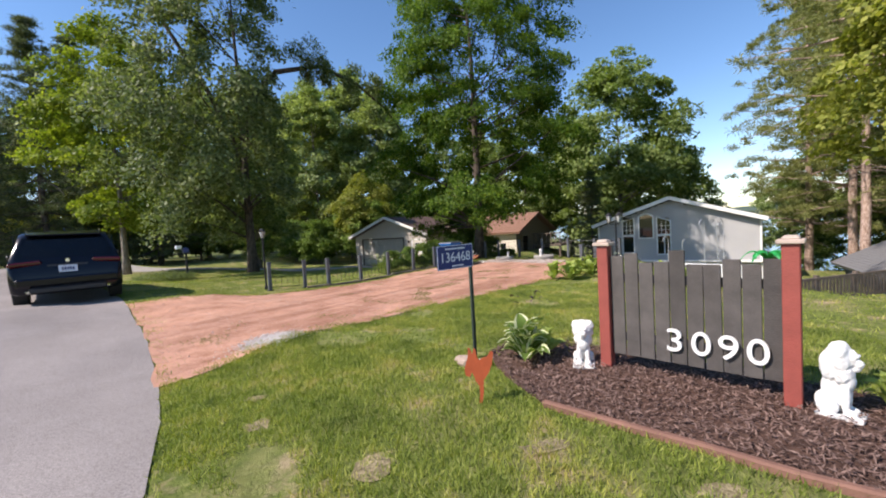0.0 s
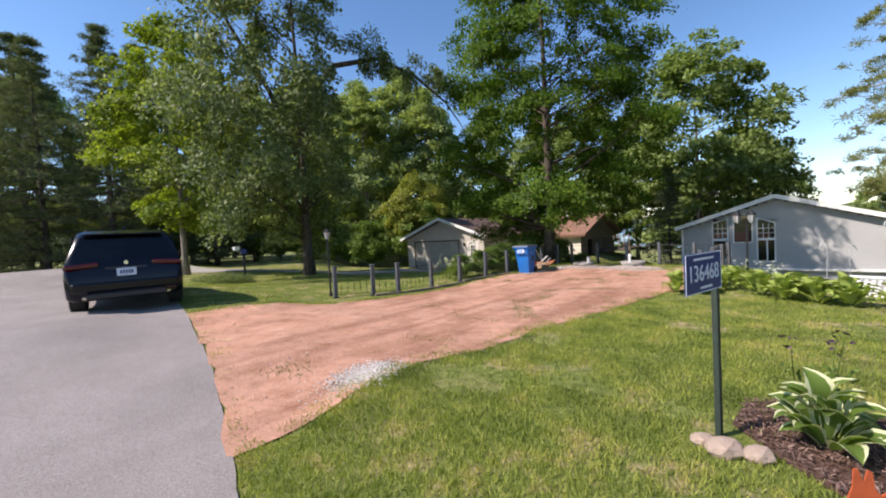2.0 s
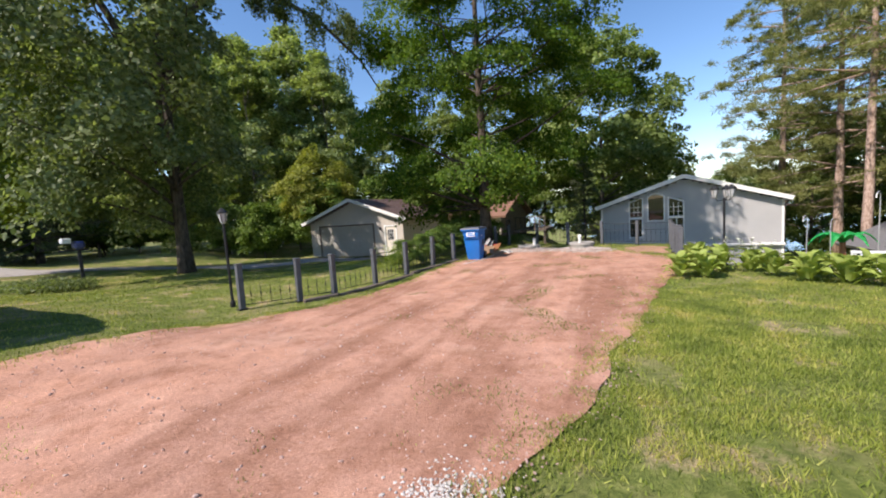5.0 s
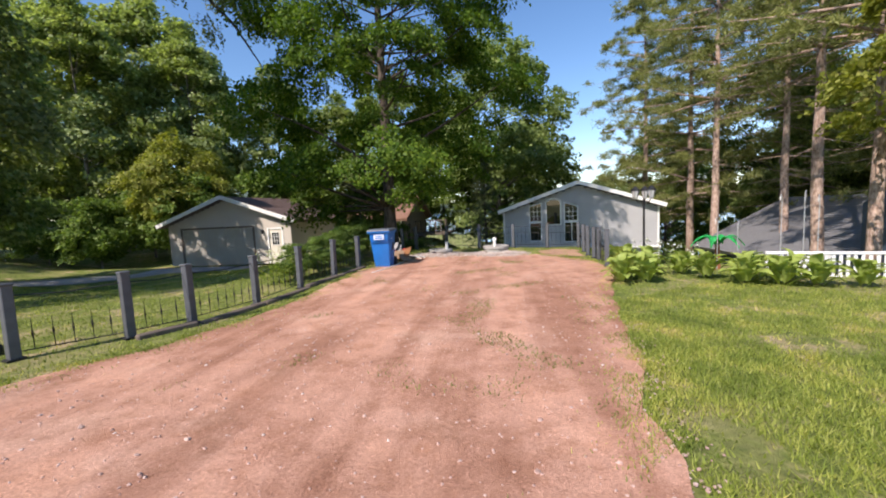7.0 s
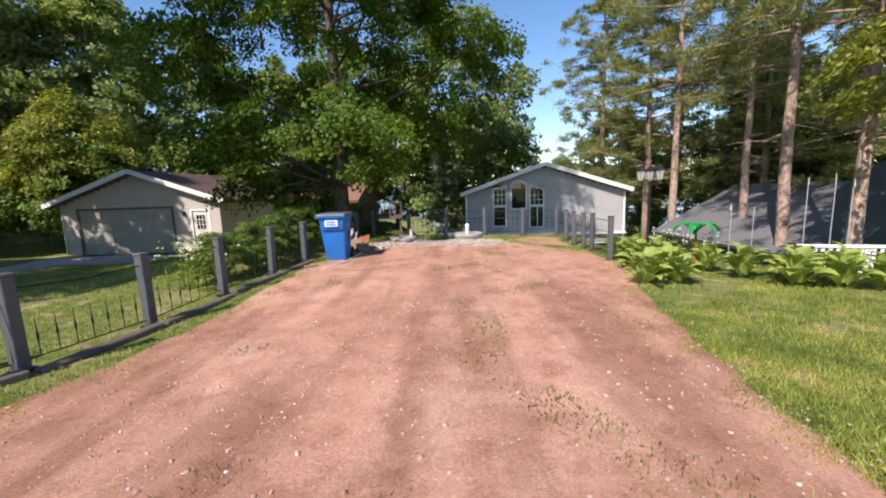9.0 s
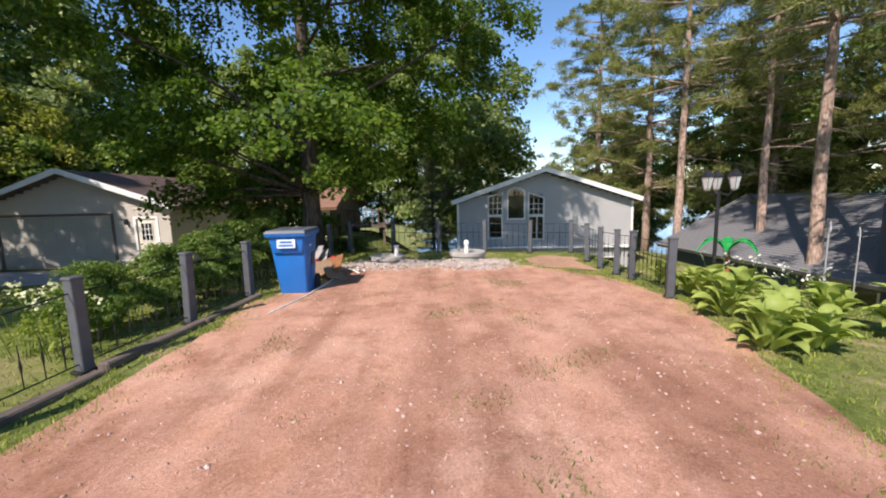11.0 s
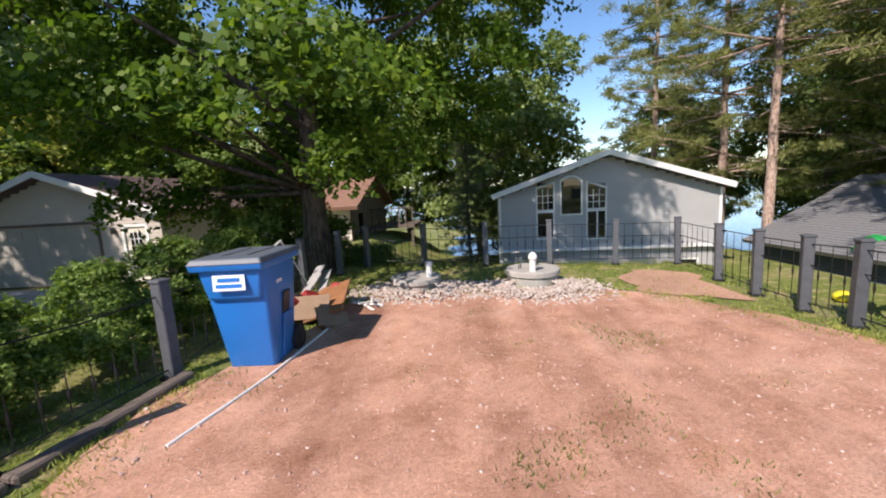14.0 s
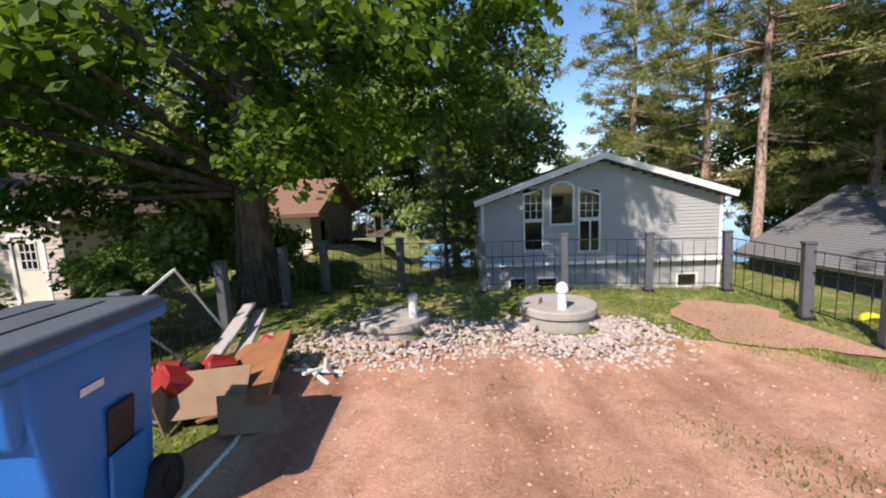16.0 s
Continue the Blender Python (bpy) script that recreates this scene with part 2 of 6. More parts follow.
TIMBER = simple("weathered_landscape_timber", (0.13, 0.1, 0.08), 0.9, vary=0.4, scale=5, relief=0.5)
BIN_BLUE = simple("blue_bin_plastic", (0.01, 0.155, 0.5), 0.42, vary=0.1, scale=4, relief=0.08)
LID_GREY = simple("grey_lid_plastic", (0.10, 0.115, 0.14), 0.5, vary=0.15, scale=5, relief=0.08)
LABEL_WHITE = simple("white_label", (0.68, 0.72, 0.78), 0.5, vary=0.05)
BLACK_PLASTIC = simple("black_plastic", (0.018, 0.018, 0.02), 0.5, vary=0.2)
RUBBER = simple("tyre_rubber", (0.02, 0.02, 0.021), 0.85, vary=0.2)
RIM = simple("alloy_rim", (0.25, 0.25, 0.26), 0.3, 0.9, vary=0.1)
CAR_PAINT = simple("dark_navy_car_paint", (0.004, 0.005, 0.011), 0.14, 0.0, vary=0.05, relief=0, spec=0.35)
TAIL_RED = simple("red_tail_light", (0.06, 0.002, 0.005), 0.15, vary=0.1, relief=0)
CHROME = simple("chrome", (0.6, 0.6, 0.62), 0.15, 1.0, vary=0.05, relief=0)
PLATE_WHITE = simple("plate_white", (0.62, 0.66, 0.72), 0.4, vary=0.04)
SIGN_BLUE = simple("blue_sign_paint", (0.014, 0.032, 0.15), 0.4, vary=0.1, relief=0.03)
SIGN_LETTER = simple("white_reflective_letter", (0.72, 0.75, 0.8), 0.5, vary=0.03)
POLE_GREEN = simple("dark_green_steel", (0.03, 0.045, 0.035), 0.6, 0.2, vary=0.3, scale=15)
BOARD_GREY = simple("weathered_grey_board", (0.085, 0.075, 0.068), 0.85, vary=0.35, scale=5, fine=90, relief=0.5, random_each=0.3)
RED_POST = simple("barn_red_paint", (0.26, 0.055, 0.04), 0.65, vary=0.18, scale=6, relief=0.3)
CAP_TAN = simple("worn_tan_cap", (0.42, 0.33, 0.27), 0.8, vary=0.25, scale=9)
LETTER_WHITE = simple("white_painted_digit", (0.74, 0.73, 0.7), 0.55, vary=0.06, scale=12)
PLASTER = simple("whitewashed_plaster", (0.72, 0.71, 0.68), 0.8, vary=0.12, scale=12, relief=0.5)
RUST_ORANGE = simple("rust_orange_steel", (0.42, 0.08, 0.025), 0.7, vary=0.2, scale=9)
CONCRETE = simple("aged_concrete", (0.36, 0.335, 0.3), 0.9, vary=0.2, scale=6, relief=0.5)
PVC = simple("white_pvc", (0.76, 0.75, 0.71), 0.4, vary=0.04)
FENCE_WHITE = simple("white_rail_paint", (0.72, 0.72, 0.7), 0.6, vary=0.06)
CARDBOARD = simple("brown_cardboard", (0.25, 0.165, 0.105), 0.9, vary=0.14, scale=8)
WOOD_BOARD = simple("orange_brown_board", (0.28, 0.125, 0.055), 0.6, vary=0.3, scale=7)
GREY_PLANK = simple("grey_scrap_plank", (0.36, 0.34, 0.33), 0.8, vary=0.2, scale=9)
RED_SCRAP = simple("red_scrap_plastic", (0.3, 0.022, 0.02), 0.5, vary=0.2)
SCREEN_MESH = simple("grey_insect_screen", (0.05, 0.052, 0.055), 0.8, vary=0.15)
gauze = SCREEN_MESH.node_tree
see, half = gauze.nodes.new("ShaderNodeBsdfTransparent"), gauze.nodes.new("ShaderNodeMixShader")
half.inputs[0].default_value = 0.5
gauze.links.new(gauze.nodes["Principled BSDF"].outputs[0], half.inputs[1])
gauze.links.new(see.outputs[0], half.inputs[2])
gauze.links.new(half.outputs[0], gauze.nodes["Material Output"].inputs[0])
PALM_GREEN = simple("bright_green_plastic", (0.02, 0.46, 0.12), 0.45, vary=0.12)
PALM_TRUNK = simple("brown_plastic_trunk", (0.30, 0.11, 0.05), 0.6, vary=0.2)
YELLOW = simple("yellow_plastic", (0.75, 0.62, 0.03), 0.5, vary=0.1)
EDGE_WOOD = simple("reddish_edging_timber", (0.2, 0.1, 0.07), 0.85, vary=0.25, scale=6, relief=0.4)
ROCK = simple("tan_field_stone", (0.36, 0.27, 0.21), 0.9, vary=0.25, scale=6, relief=0.6)
WATER_M, wnt, wb = material("lake_water")
wb.inputs["Base Color"].default_value = (0.05, 0.17, 0.36, 1)
wb.inputs["Roughness"].default_value = 0.12
bump(wnt, wb, noise_node(wnt, 1.4, 4), 0.35, 0.06)
FAR_SHORE = simple("far_woods", (0.07, 0.10, 0.075), 0.95, vary=0.3, scale=0.02, fine=0.2, relief=0)

# ---- building helpers ----


def part(name, bm, mat, parent=None, label="", smooth=False):
    me = bpy.data.meshes.new(name)
    if smooth:
        for f in bm.faces:
            f.smooth = True
    bm.to_mesh(me)
    bm.free()
    me.materials.append(mat)
    ob = new(name, me)
    if parent is not None:
        ob.parent = parent
    return tagged(ob, label) if label else ob


def thing(name, m, label, category, group=""):
    ob = new(name)
    ob.empty_display_size = 0.1
    ob.matrix_world = m
    return tagged(ob, label, category, group)


def add_box(bm, size, m=None, bevel=0.0, taper=1.0):
    r = bmesh.ops.create_cube(bm, size=1)
    vs = r["verts"]
    for v in vs:
        k = taper if v.co.z > 0 else 1.0
        v.co = Vector((v.co.x * size[0] * k, v.co.y * size[1] * k, v.co.z * size[2]))
    if bevel:
        es = list({e for v in vs for e in v.link_edges})
        b = bmesh.ops.bevel(bm, geom=es, offset=bevel, segments=1, affect="EDGES", profile=0.5)
        vs = list({v for f in b["faces"] for v in f.verts} | {v for v in vs if v.is_valid})
    if m is not None:
        for v in vs:
            v.co = m @ v.co
    return bm


def box(size, centre=(0, 0, 0), rot=(0, 0, 0), bevel=0.0, taper=1.0):
    return add_box(bmesh.new(), size, pose(*centre, *rot), bevel, taper)


def add_tube(bm, pts, radii, seg=8, cap=True):
    pts = [Vector(p) for p in pts]
    rings = []
    side = None
    for i, p in enumerate(pts):
        d = (pts[min(i + 1, len(pts) - 1)] - pts[max(i - 1, 0)]).normalized()
        if side is None:
            side = d.orthogonal().normalized()
        side = (side - d * side.dot(d)).normalized()
        up = d.cross(side)
        rings.append([bm.verts.new(p + (side * math.cos(a) + up * math.sin(a)) * radii[i]) for a in [2 * math.pi * k / seg for k in range(seg)]])
    for a, b in zip(rings, rings[1:]):
        for k in range(seg):
            bm.faces.new((a[k], a[(k + 1) % seg], b[(k + 1) % seg], b[k]))
    if cap:
        bm.faces.new(rings[0][::-1])
        bm.faces.new(rings[-1])
    return bm


def tube(pts, radii, seg=8):
    if isinstance(radii, (int, float)):
        radii = [radii] * len(pts)
    return add_tube(bmesh.new(), pts, radii, seg)


def prism(outline, depth, axis="y"):
    """A flat outline (u, z) given a thickness along local y."""
    bm = bmesh.new()
    a = [bm.verts.new((u, 0, z)) for u, z in outline]
    b = [bm.verts.new((u, depth, z)) for u, z in outline]
    n = len(outline)
    bm.faces.new(a)
    bm.faces.new(b[::-1])
    for i in range(n):
        bm.faces.new((a[i], b[i], b[(i + 1) % n], a[(i + 1) % n]))
    bmesh.ops.recalc_face_normals(bm, faces=bm.faces)
    return bm


def quad_mesh(name, V, mat):
    """A mesh of many loose quads, V of shape (n, 4, 3)."""
    n = len(V)
    me = bpy.data.meshes.new(name)
    me.vertices.add(4 * n)
    me.vertices.foreach_set("co", np.ascontiguousarray(V, dtype=np.float32).ravel())
    me.loops.add(4 * n)
    me.loops.foreach_set("vertex_index", np.arange(4 * n, dtype=np.int32))
    me.polygons.add(n)
    me.polygons.foreach_set("loop_start", np.arange(0, 4 * n, 4, dtype=np.int32))
    me.update(calc_edges=True)
    me.materials.append(mat)
    return me


rng = np.random.default_rng(7)


def leaf_quads(C, size, aspect=0.6, up=0.5, droop=0.0):
    """Kite-shaped leaves at the centres C, facing mostly up, each turned at random."""
    n = len(C)
    N = rng.normal(size=(n, 3))
    N /= np.linalg.norm(N, axis=1)[:, None]
    N[:, 2] = np.abs(N[:, 2]) + up
    N /= np.linalg.norm(N, axis=1)[:, None]
    A = rng.normal(size=(n, 3))
    A[:, 2] -= droop
    A -= N * np.sum(A * N, axis=1)[:, None]
    A /= np.linalg.norm(A, axis=1)[:, None] + 1e-9
    B = np.cross(N, A)
    s = size * rng.uniform(0.65, 1.25, n)[:, None]
    return np.stack([C - A * s * 0.5, C + B * s * 0.5 * aspect - A * s * 0.05, C + A * s * 0.5, C - B * s * 0.5 * aspect - A * s * 0.05], axis=1)


# ---- the lie of the land ----
CTRL = [(0.6, 4.1, 0.13), (2.4, 3.0, 0.14), (0.2, -0.6, 0.12), (-2.1, 5.5, 0.13), (-1.3, 6.5, 0.1), (-3.4, 4.3, 0.03), (-7.7, 9.0, 0.42), (-9.1, 7.8, 0.54), (-5.6, 6.65, 0.22), (-13, 10.5, 0.6),
        (-4.4, 12.0, 0.08), (-2.7, 13.3, 0.04), (-1.0, 15.3, 0.1), (0.7, 16.4, 0.08), (3.0, 18, 0.06), (4.8, 16.8, 0.05), (6.5, 14.5, -0.02), (4.8, 12.2, 0.04),
        (2.5, 9.6, 0.05), (5.0, 8.0, 0.05), (7.7, 16.2, 0.0), (-9.7, 19.6, 0.08), (-7, 22, -0.35), (-3, 27.5, -0.72), (-8, 31, -0.72), (-16, 20, 0.25), (-24, 22, 0.9), (-20, 32, 0.1),
        (-4, -6, 0.1), (8, -4, 0.1), (-30, 8, 1.2)]


def smooth(a, b, x):
    k = max(0.0, min(1.0, (x - a) / (b - a)))
    return k * k * (3 - 2 * k)


def land(x, y):
    """The height of the ground."""
    ws = zs = 0.0
    for cx, cy, cz in CTRL:
        w = 1.0 / ((x - cx) ** 2 + (y - cy) ** 2 + 0.6) ** 2
        ws += w
        zs += w * cz
    z = zs / ws
    back = 0.66 * (x - 7.75) + 0.75 * (y - 16.3) - 0.2
    along = 0.75 * (x - 7.75) - 0.66 * (y - 16.3)
    fall = smooth(0.05, 2.0, back) * (0.15 + 1.75 * smooth(-10, -6.2, along)) + 4.0 * smooth(12, 30, back)
    right = min(0.82 * (x - 5.1) - 0.57 * (y - 11.9), 0.91 * (x - 5.6) + 0.41 * (y - 11.0))
    fall2 = smooth(0.05, 3.2, right) * 1.75 + 1.2 * smooth(6, 14, right)
    return z - max(fall, fall2)


def sheet(name, outline, mat, lift, step, label, category="", wobble=0.0, rough=0.0, kind="structure"):
    """A patch of ground cover with an uneven edge, laid on the land."""
    from mathutils import geometry
    pts = []
    n = len(outline)
    for i in range(n):
        a, b = Vector(outline[i]), Vector(outline[(i + 1) % n])
        k = max(1, int((b - a).length / min(step, 0.22)))
        for j in range(k):
            p = a.lerp(b, j / k)
            w = noise.noise_vector(Vector((p.x * 1.9, p.y * 1.9, 3.0))) + 0.6 * noise.noise_vector(Vector((p.x * 6, p.y * 6, 9.0)))
            pts.append(Vector((p.x + w.x * wobble, p.y + w.y * wobble)))
    edge = [(i, (i + 1) % len(pts)) for i in range(len(pts))]
    xs, ys = [p[0] for p in pts], [p[1] for p in pts]
    from_grid = []
    y = min(ys)
    while y < max(ys):
        x = min(xs)
        while x < max(xs):
            from_grid.append(Vector((x + random.uniform(-0.2, 0.2) * step, y + random.uniform(-0.2, 0.2) * step)))
            x += step
        y += step
    v, e, f, _, _, _ = geometry.delaunay_2d_cdt(pts + from_grid, edge, [], 1, 1e-4)
    me = bpy.data.meshes.new(name)
    me.from_pydata([(p.x, p.y, land(p.x, p.y) + lift + rough * noise.noise(Vector((p.x * 2.2, p.y * 2.2, 0)))) for p in v], [], [list(q) for q in f])
    me.materials.append(mat)
    for p in me.polygons:
        p.use_smooth = True
    return tagged(new(name, me), label, category, "", kind)


def inside(poly, x, y):
    c = False
    n = len(poly)
    for i in range(n):
        (x1, y1), (x2, y2) = poly[i], poly[(i + 1) % n]
        if (y1 > y) != (y2 > y) and x < (x2 - x1) * (y - y1) / (y2 - y1) + x1:
            c = not c
    return c


# ---- ground, road and drive ----
DRIVE = [(-7.05, 8.3), (-6.3, 9.2), (-5.5, 10.15), (-4.75, 10.85), (-3.9, 11.3), (-3.25, 11.75), (-2.4, 12.8), (-1.7, 13.8), (-0.75, 14.85), (-0.35, 15.8), (0.3, 16.35), (1.2, 16.9), (1.9, 17.7), (2.6, 18.0),
         (3.4, 17.2), (4.4, 16.3), (5.0, 15.9), (5.6, 15.0), (5.6, 14.2), (5.35, 13.2), (4.6, 12.0), (4.0, 11.35), (3.0, 10.55), (2.05, 9.7), (1.45, 9.1), (0.95, 8.6), (0.5, 8.05), (0.1, 7.75), (-0.35, 7.35), (-0.65, 6.9), (-0.98, 6.5), (-1.45, 6.25), (-2.1, 5.75), (-2.45, 5.2), (-2.6, 4.7), (-2.75, 4.35), (-3.15, 3.9), (-4.6, 5.65), (-5.6, 6.75)]
ROAD = [(-7.05, 8.3), (-5.6, 6.75), (-4.6, 5.65), (-3.15, 3.9), (-2.45, 2.95), (-1.75, 1.85), (-1.2, 0.3), (0.6, -6), (2, -14), (-6, -14), (-6, -3), (-8, 3), (-13.5, 8.5), (-26, 16), (-45, 24), (-45, 33), (-26, 23.5), (-12, 13.0), (-8.4, 9.7)]
FAR_PATH = [(-24, 23.6), (-17, 22.2), (-10, 22.6), (-6.5, 23.6), (-3.4, 26.2), (-2.5, 28.4), (-6.9, 31.6), (-7.8, 29.0), (-8.6, 25.6), (-12, 24.4), (-18, 24.4), (-24, 25.6)]
BED = [(0.74, 4.2), (0.74, 3.7), (0.86, 3.15), (1.02, 2.68), (1.54, 2.2), (1.88, 1.9), (2.2, 1.58), (3.2, 0.8), (4.2, 1.6), (3.7, 2.4), (3.0, 3.3), (2.2, 4.1), (1.5, 4.6), (1.1, 4.62)]


def ground():
    vs, fs = [], []
    xs = [-900, -400, -180, -90, -60, -48] + [-40 + 0.5 * i for i in range(150)] + [36, 42, 50, 60, 90, 180, 400, 900]
    ys = [-900, -300, -100, -50, -30, -20] + [-12 + 0.5 * i for i in range(111)] + [46, 52, 60, 80, 120, 250, 500, 900]
    for y in ys:
        for x in xs:
            vs.append((x, y, land(max(-60, min(60, x)), max(-40, min(70, y)))))
    n = len(xs)
    for j in range(len(ys) - 1):
        for i in range(n - 1):
            fs.append((j * n + i, j * n + i + 1, (j + 1) * n + i + 1, (j + 1) * n + i))
    me = bpy.data.meshes.new("ground")
    me.from_pydata(vs, [], fs)
    me.materials.append(TURF)
    for p in me.polygons:
        p.use_smooth = True
    tagged(new("ground", me), "mown lawn of green and dry grass", "lawn", "", "structure")


ground()
sheet("road", ROAD, ASPHALT, 0.016, 0.6, "pale grey worn asphalt road", "road", 0.02, 0.0)
sheet("drive", DRIVE, GRAVEL, 0.02, 0.3, "reddish crushed gravel driveway with tyre tracks", "driveway", 0.09, 0.012)
sheet("far_drive", FAR_PATH, FAR_DRIVE, 0.02, 0.8, "grey gravel drive leading to the garage", "driveway", 0.1)
sheet("mulch_bed", BED, MULCH_BED, 0.012, 0.3, "dark brown bark mulch flower bed", "flower bed", 0.03, 0.02)
EARTH = speckled("bare_red_earth", (0.38, 0.21, 0.14), (0.52, 0.31, 0.22), 50, 1.2)
sheet("bare_earth", [(5.4, 15.3), (6.1, 14.5), (6.6, 14.9), (7.2, 15.9), (6.7, 16.4), (5.9, 16.2)], EARTH, 0.018, 0.3, "patch of bare reddish earth in the grass", "bare earth", 0.26)

me = bpy.data.meshes.new("water")
me.from_pydata([(-900, 10, -4.6), (900, 10, -4.6), (900, 900, -4.6), (-900, 900, -4.6)], [], [(0, 1, 2, 3)])
me.materials.append(WATER_M)
tagged(new("water", me), "blue rippled lake water", "lake", "", "structure")


def far_shore():
    bm = bmesh.new()
    last = None
    for i in range(161):
        a = radians(-30 + 150 * i / 160)
        p = Vector((math.cos(a), math.sin(a), 0)) * 820
        h = 14 + 9 * noise.noise(Vector((i * 0.21, 0, 0))) + 3 * noise.noise(Vector((i * 1.3, 5, 0)))
        cur = [bm.verts.new(p + Vector((0, 0, -5))), bm.verts.new(p * 1.01 + Vector((0, 0, h)))]
        if last:
            bm.faces.new((last[0], cur[0], cur[1], last[1]))
        last = cur
    tagged(part("backdrop", bm, FAR_SHORE), "distant wooded shore across the lake", "shore", "", "structure")


far_shore()

# ---- buildings ----


def gable_at(u, half, mid, eave, ridge):
    return eave + (ridge - eave) * (1 - abs(u - mid) / half)


def siding(u0, u1, z0, top, openings, lap=0.115, depth=0.1):
    """Lapped boards from u0 to u1 (local x), facing -y, under the line top(u), with openings (ua, ub, za, zb) left free."""
    bm = bmesh.new()
    z = z0
    while True:
        zt = z + lap
        a, b = u0, u1
        while a < b and top(a) < z + 0.4 * lap:
            a += 0.03
        while b > a and top(b) < z + 0.4 * lap:
            b -= 0.03
        if b - a < 0.1:
            break
        spans = [(a, b)]
        for oa, ob, za, zb in openings:
            if za < z + lap * 0.5 < zb:
                cut = []
                for s, e in spans:
                    if oa > s:
                        cut.append((s, min(e, oa)))
                    if ob < e:
                        cut.append((max(s, ob), e))
                spans = [q for q in cut if q[1] - q[0] > 0.01]
        for s, e in spans:
            v = [bm.verts.new(p) for p in ((s, -0.026, z), (e, -0.026, z), (e, -0.002, zt), (s, -0.002, zt), (s, depth, z), (e, depth, z), (e, depth, zt), (s, depth, zt))]
            for f in ((0, 1, 2, 3), (5, 4, 7, 6), (0, 4, 5, 1), (3, 2, 6, 7), (0, 3, 7, 4), (1, 5, 6, 2)):
                bm.faces.new([v[i] for i in f])
        z = zt
    return bm


def roof_slope(u_eave, z_eave, u_ridge, z_ridge, y0, y1, thick=0.14, course=0.16):
    """One slope of a roof: shingle courses as low steps from eave to ridge."""
    bm = bmesh.new()
    length = math.hypot(u_ridge - u_eave, z_ridge - z_eave)
    n = max(4, int(length / course))
    d = Vector((u_ridge - u_eave, 0, z_ridge - z_eave)).normalized()
    nrm = Vector((-d.z, 0, d.x)) if d.x > 0 else Vector((d.z, 0, -d.x))
    for i in range(n):
        a, b = d * (length * i / n), d * (length * (i + 1) / n)
        base = Vector((u_eave, 0, z_eave))
        low = [base + a + nrm * 0.024, base + b + nrm * 0.008, base + b - nrm * thick, base + a - nrm * thick]
        q = [bm.verts.new((p.x, y, p.z)) for y in (y0, y1) for p in low]
        for f in ((0, 1, 2, 3), (7, 6, 5, 4), (0, 4, 5, 1), (2, 6, 7, 3), (0, 3, 7, 4), (1, 5, 6, 2)):
            bm.faces.new([q[k] for k in f])
    bmesh.ops.recalc_face_normals(bm, faces=bm.faces)
    return bm


def gable_house(name, m, half, mid, eave, ridge, base, depth, wall_half, siding_mat, roof_mat, openings, label, over=0.4, category="house", trim=TRIM_WHITE):
    """A gabled building: local x along its front, -y outwards, its front wall at y = 0."""
    house = thing(name, m, label, category)
    top = lambda u: gable_at(u, half, mid, eave, ridge) - 0.2
    u0, u1 = mid - wall_half, mid + wall_half
    tagged(part("lap_siding", siding(u0, u1, base, top, openings), siding_mat, house, "horizontal lap siding"), kind="stuff")
    zt = top(u0)
    tagged(part("lap_siding", siding(0, depth, base, lambda u: zt, []), siding_mat, house), kind="stuff").matrix_local = pose(u1, 0, 0, 0, 0, 90)
    tagged(part("lap_siding", siding(0, depth, base, lambda u: zt, []), siding_mat, house), kind="stuff").matrix_local = pose(u0, depth, 0, 0, 0, -90)
    part("back_wall", prism([(u0, base), (u1, base), (u1, top(u1)), (mid, top(mid)), (u0, top(u0))], 0.1), siding_mat, house).location = (0, depth - 0.1, 0)
    part("floor", box((2 * wall_half - 0.2, depth - 0.2, 0.1), (mid, depth / 2, base + 0.05)), CONCRETE, house)
    for sgn in (-1, 1):
        roof = part("roof_slope", roof_slope(mid + sgn * half, eave - 0.02, mid, ridge - 0.02, -over, depth + over), roof_mat, house, "shingle roof slope")
        tagged(roof, kind="stuff")
        d = Vector((-sgn * half, 0, ridge - eave))
        ang = math.degrees(math.atan2(d.z, half)) * sgn
        L = d.length
        part("fascia", box((L, 0.03, 0.2), (mid + sgn * half / 2, -over - 0.017, (eave + ridge) / 2 - 0.06), (0, ang, 0), 0.006), trim, house, "white painted bargeboard")
        part("corner_trim", box((0.09, 0.03, zt - base), (mid + sgn * (wall_half - 0.04), -0.026, (zt + base) / 2), bevel=0.005), trim if name == "lake_house" else siding_mat, house)
    return house


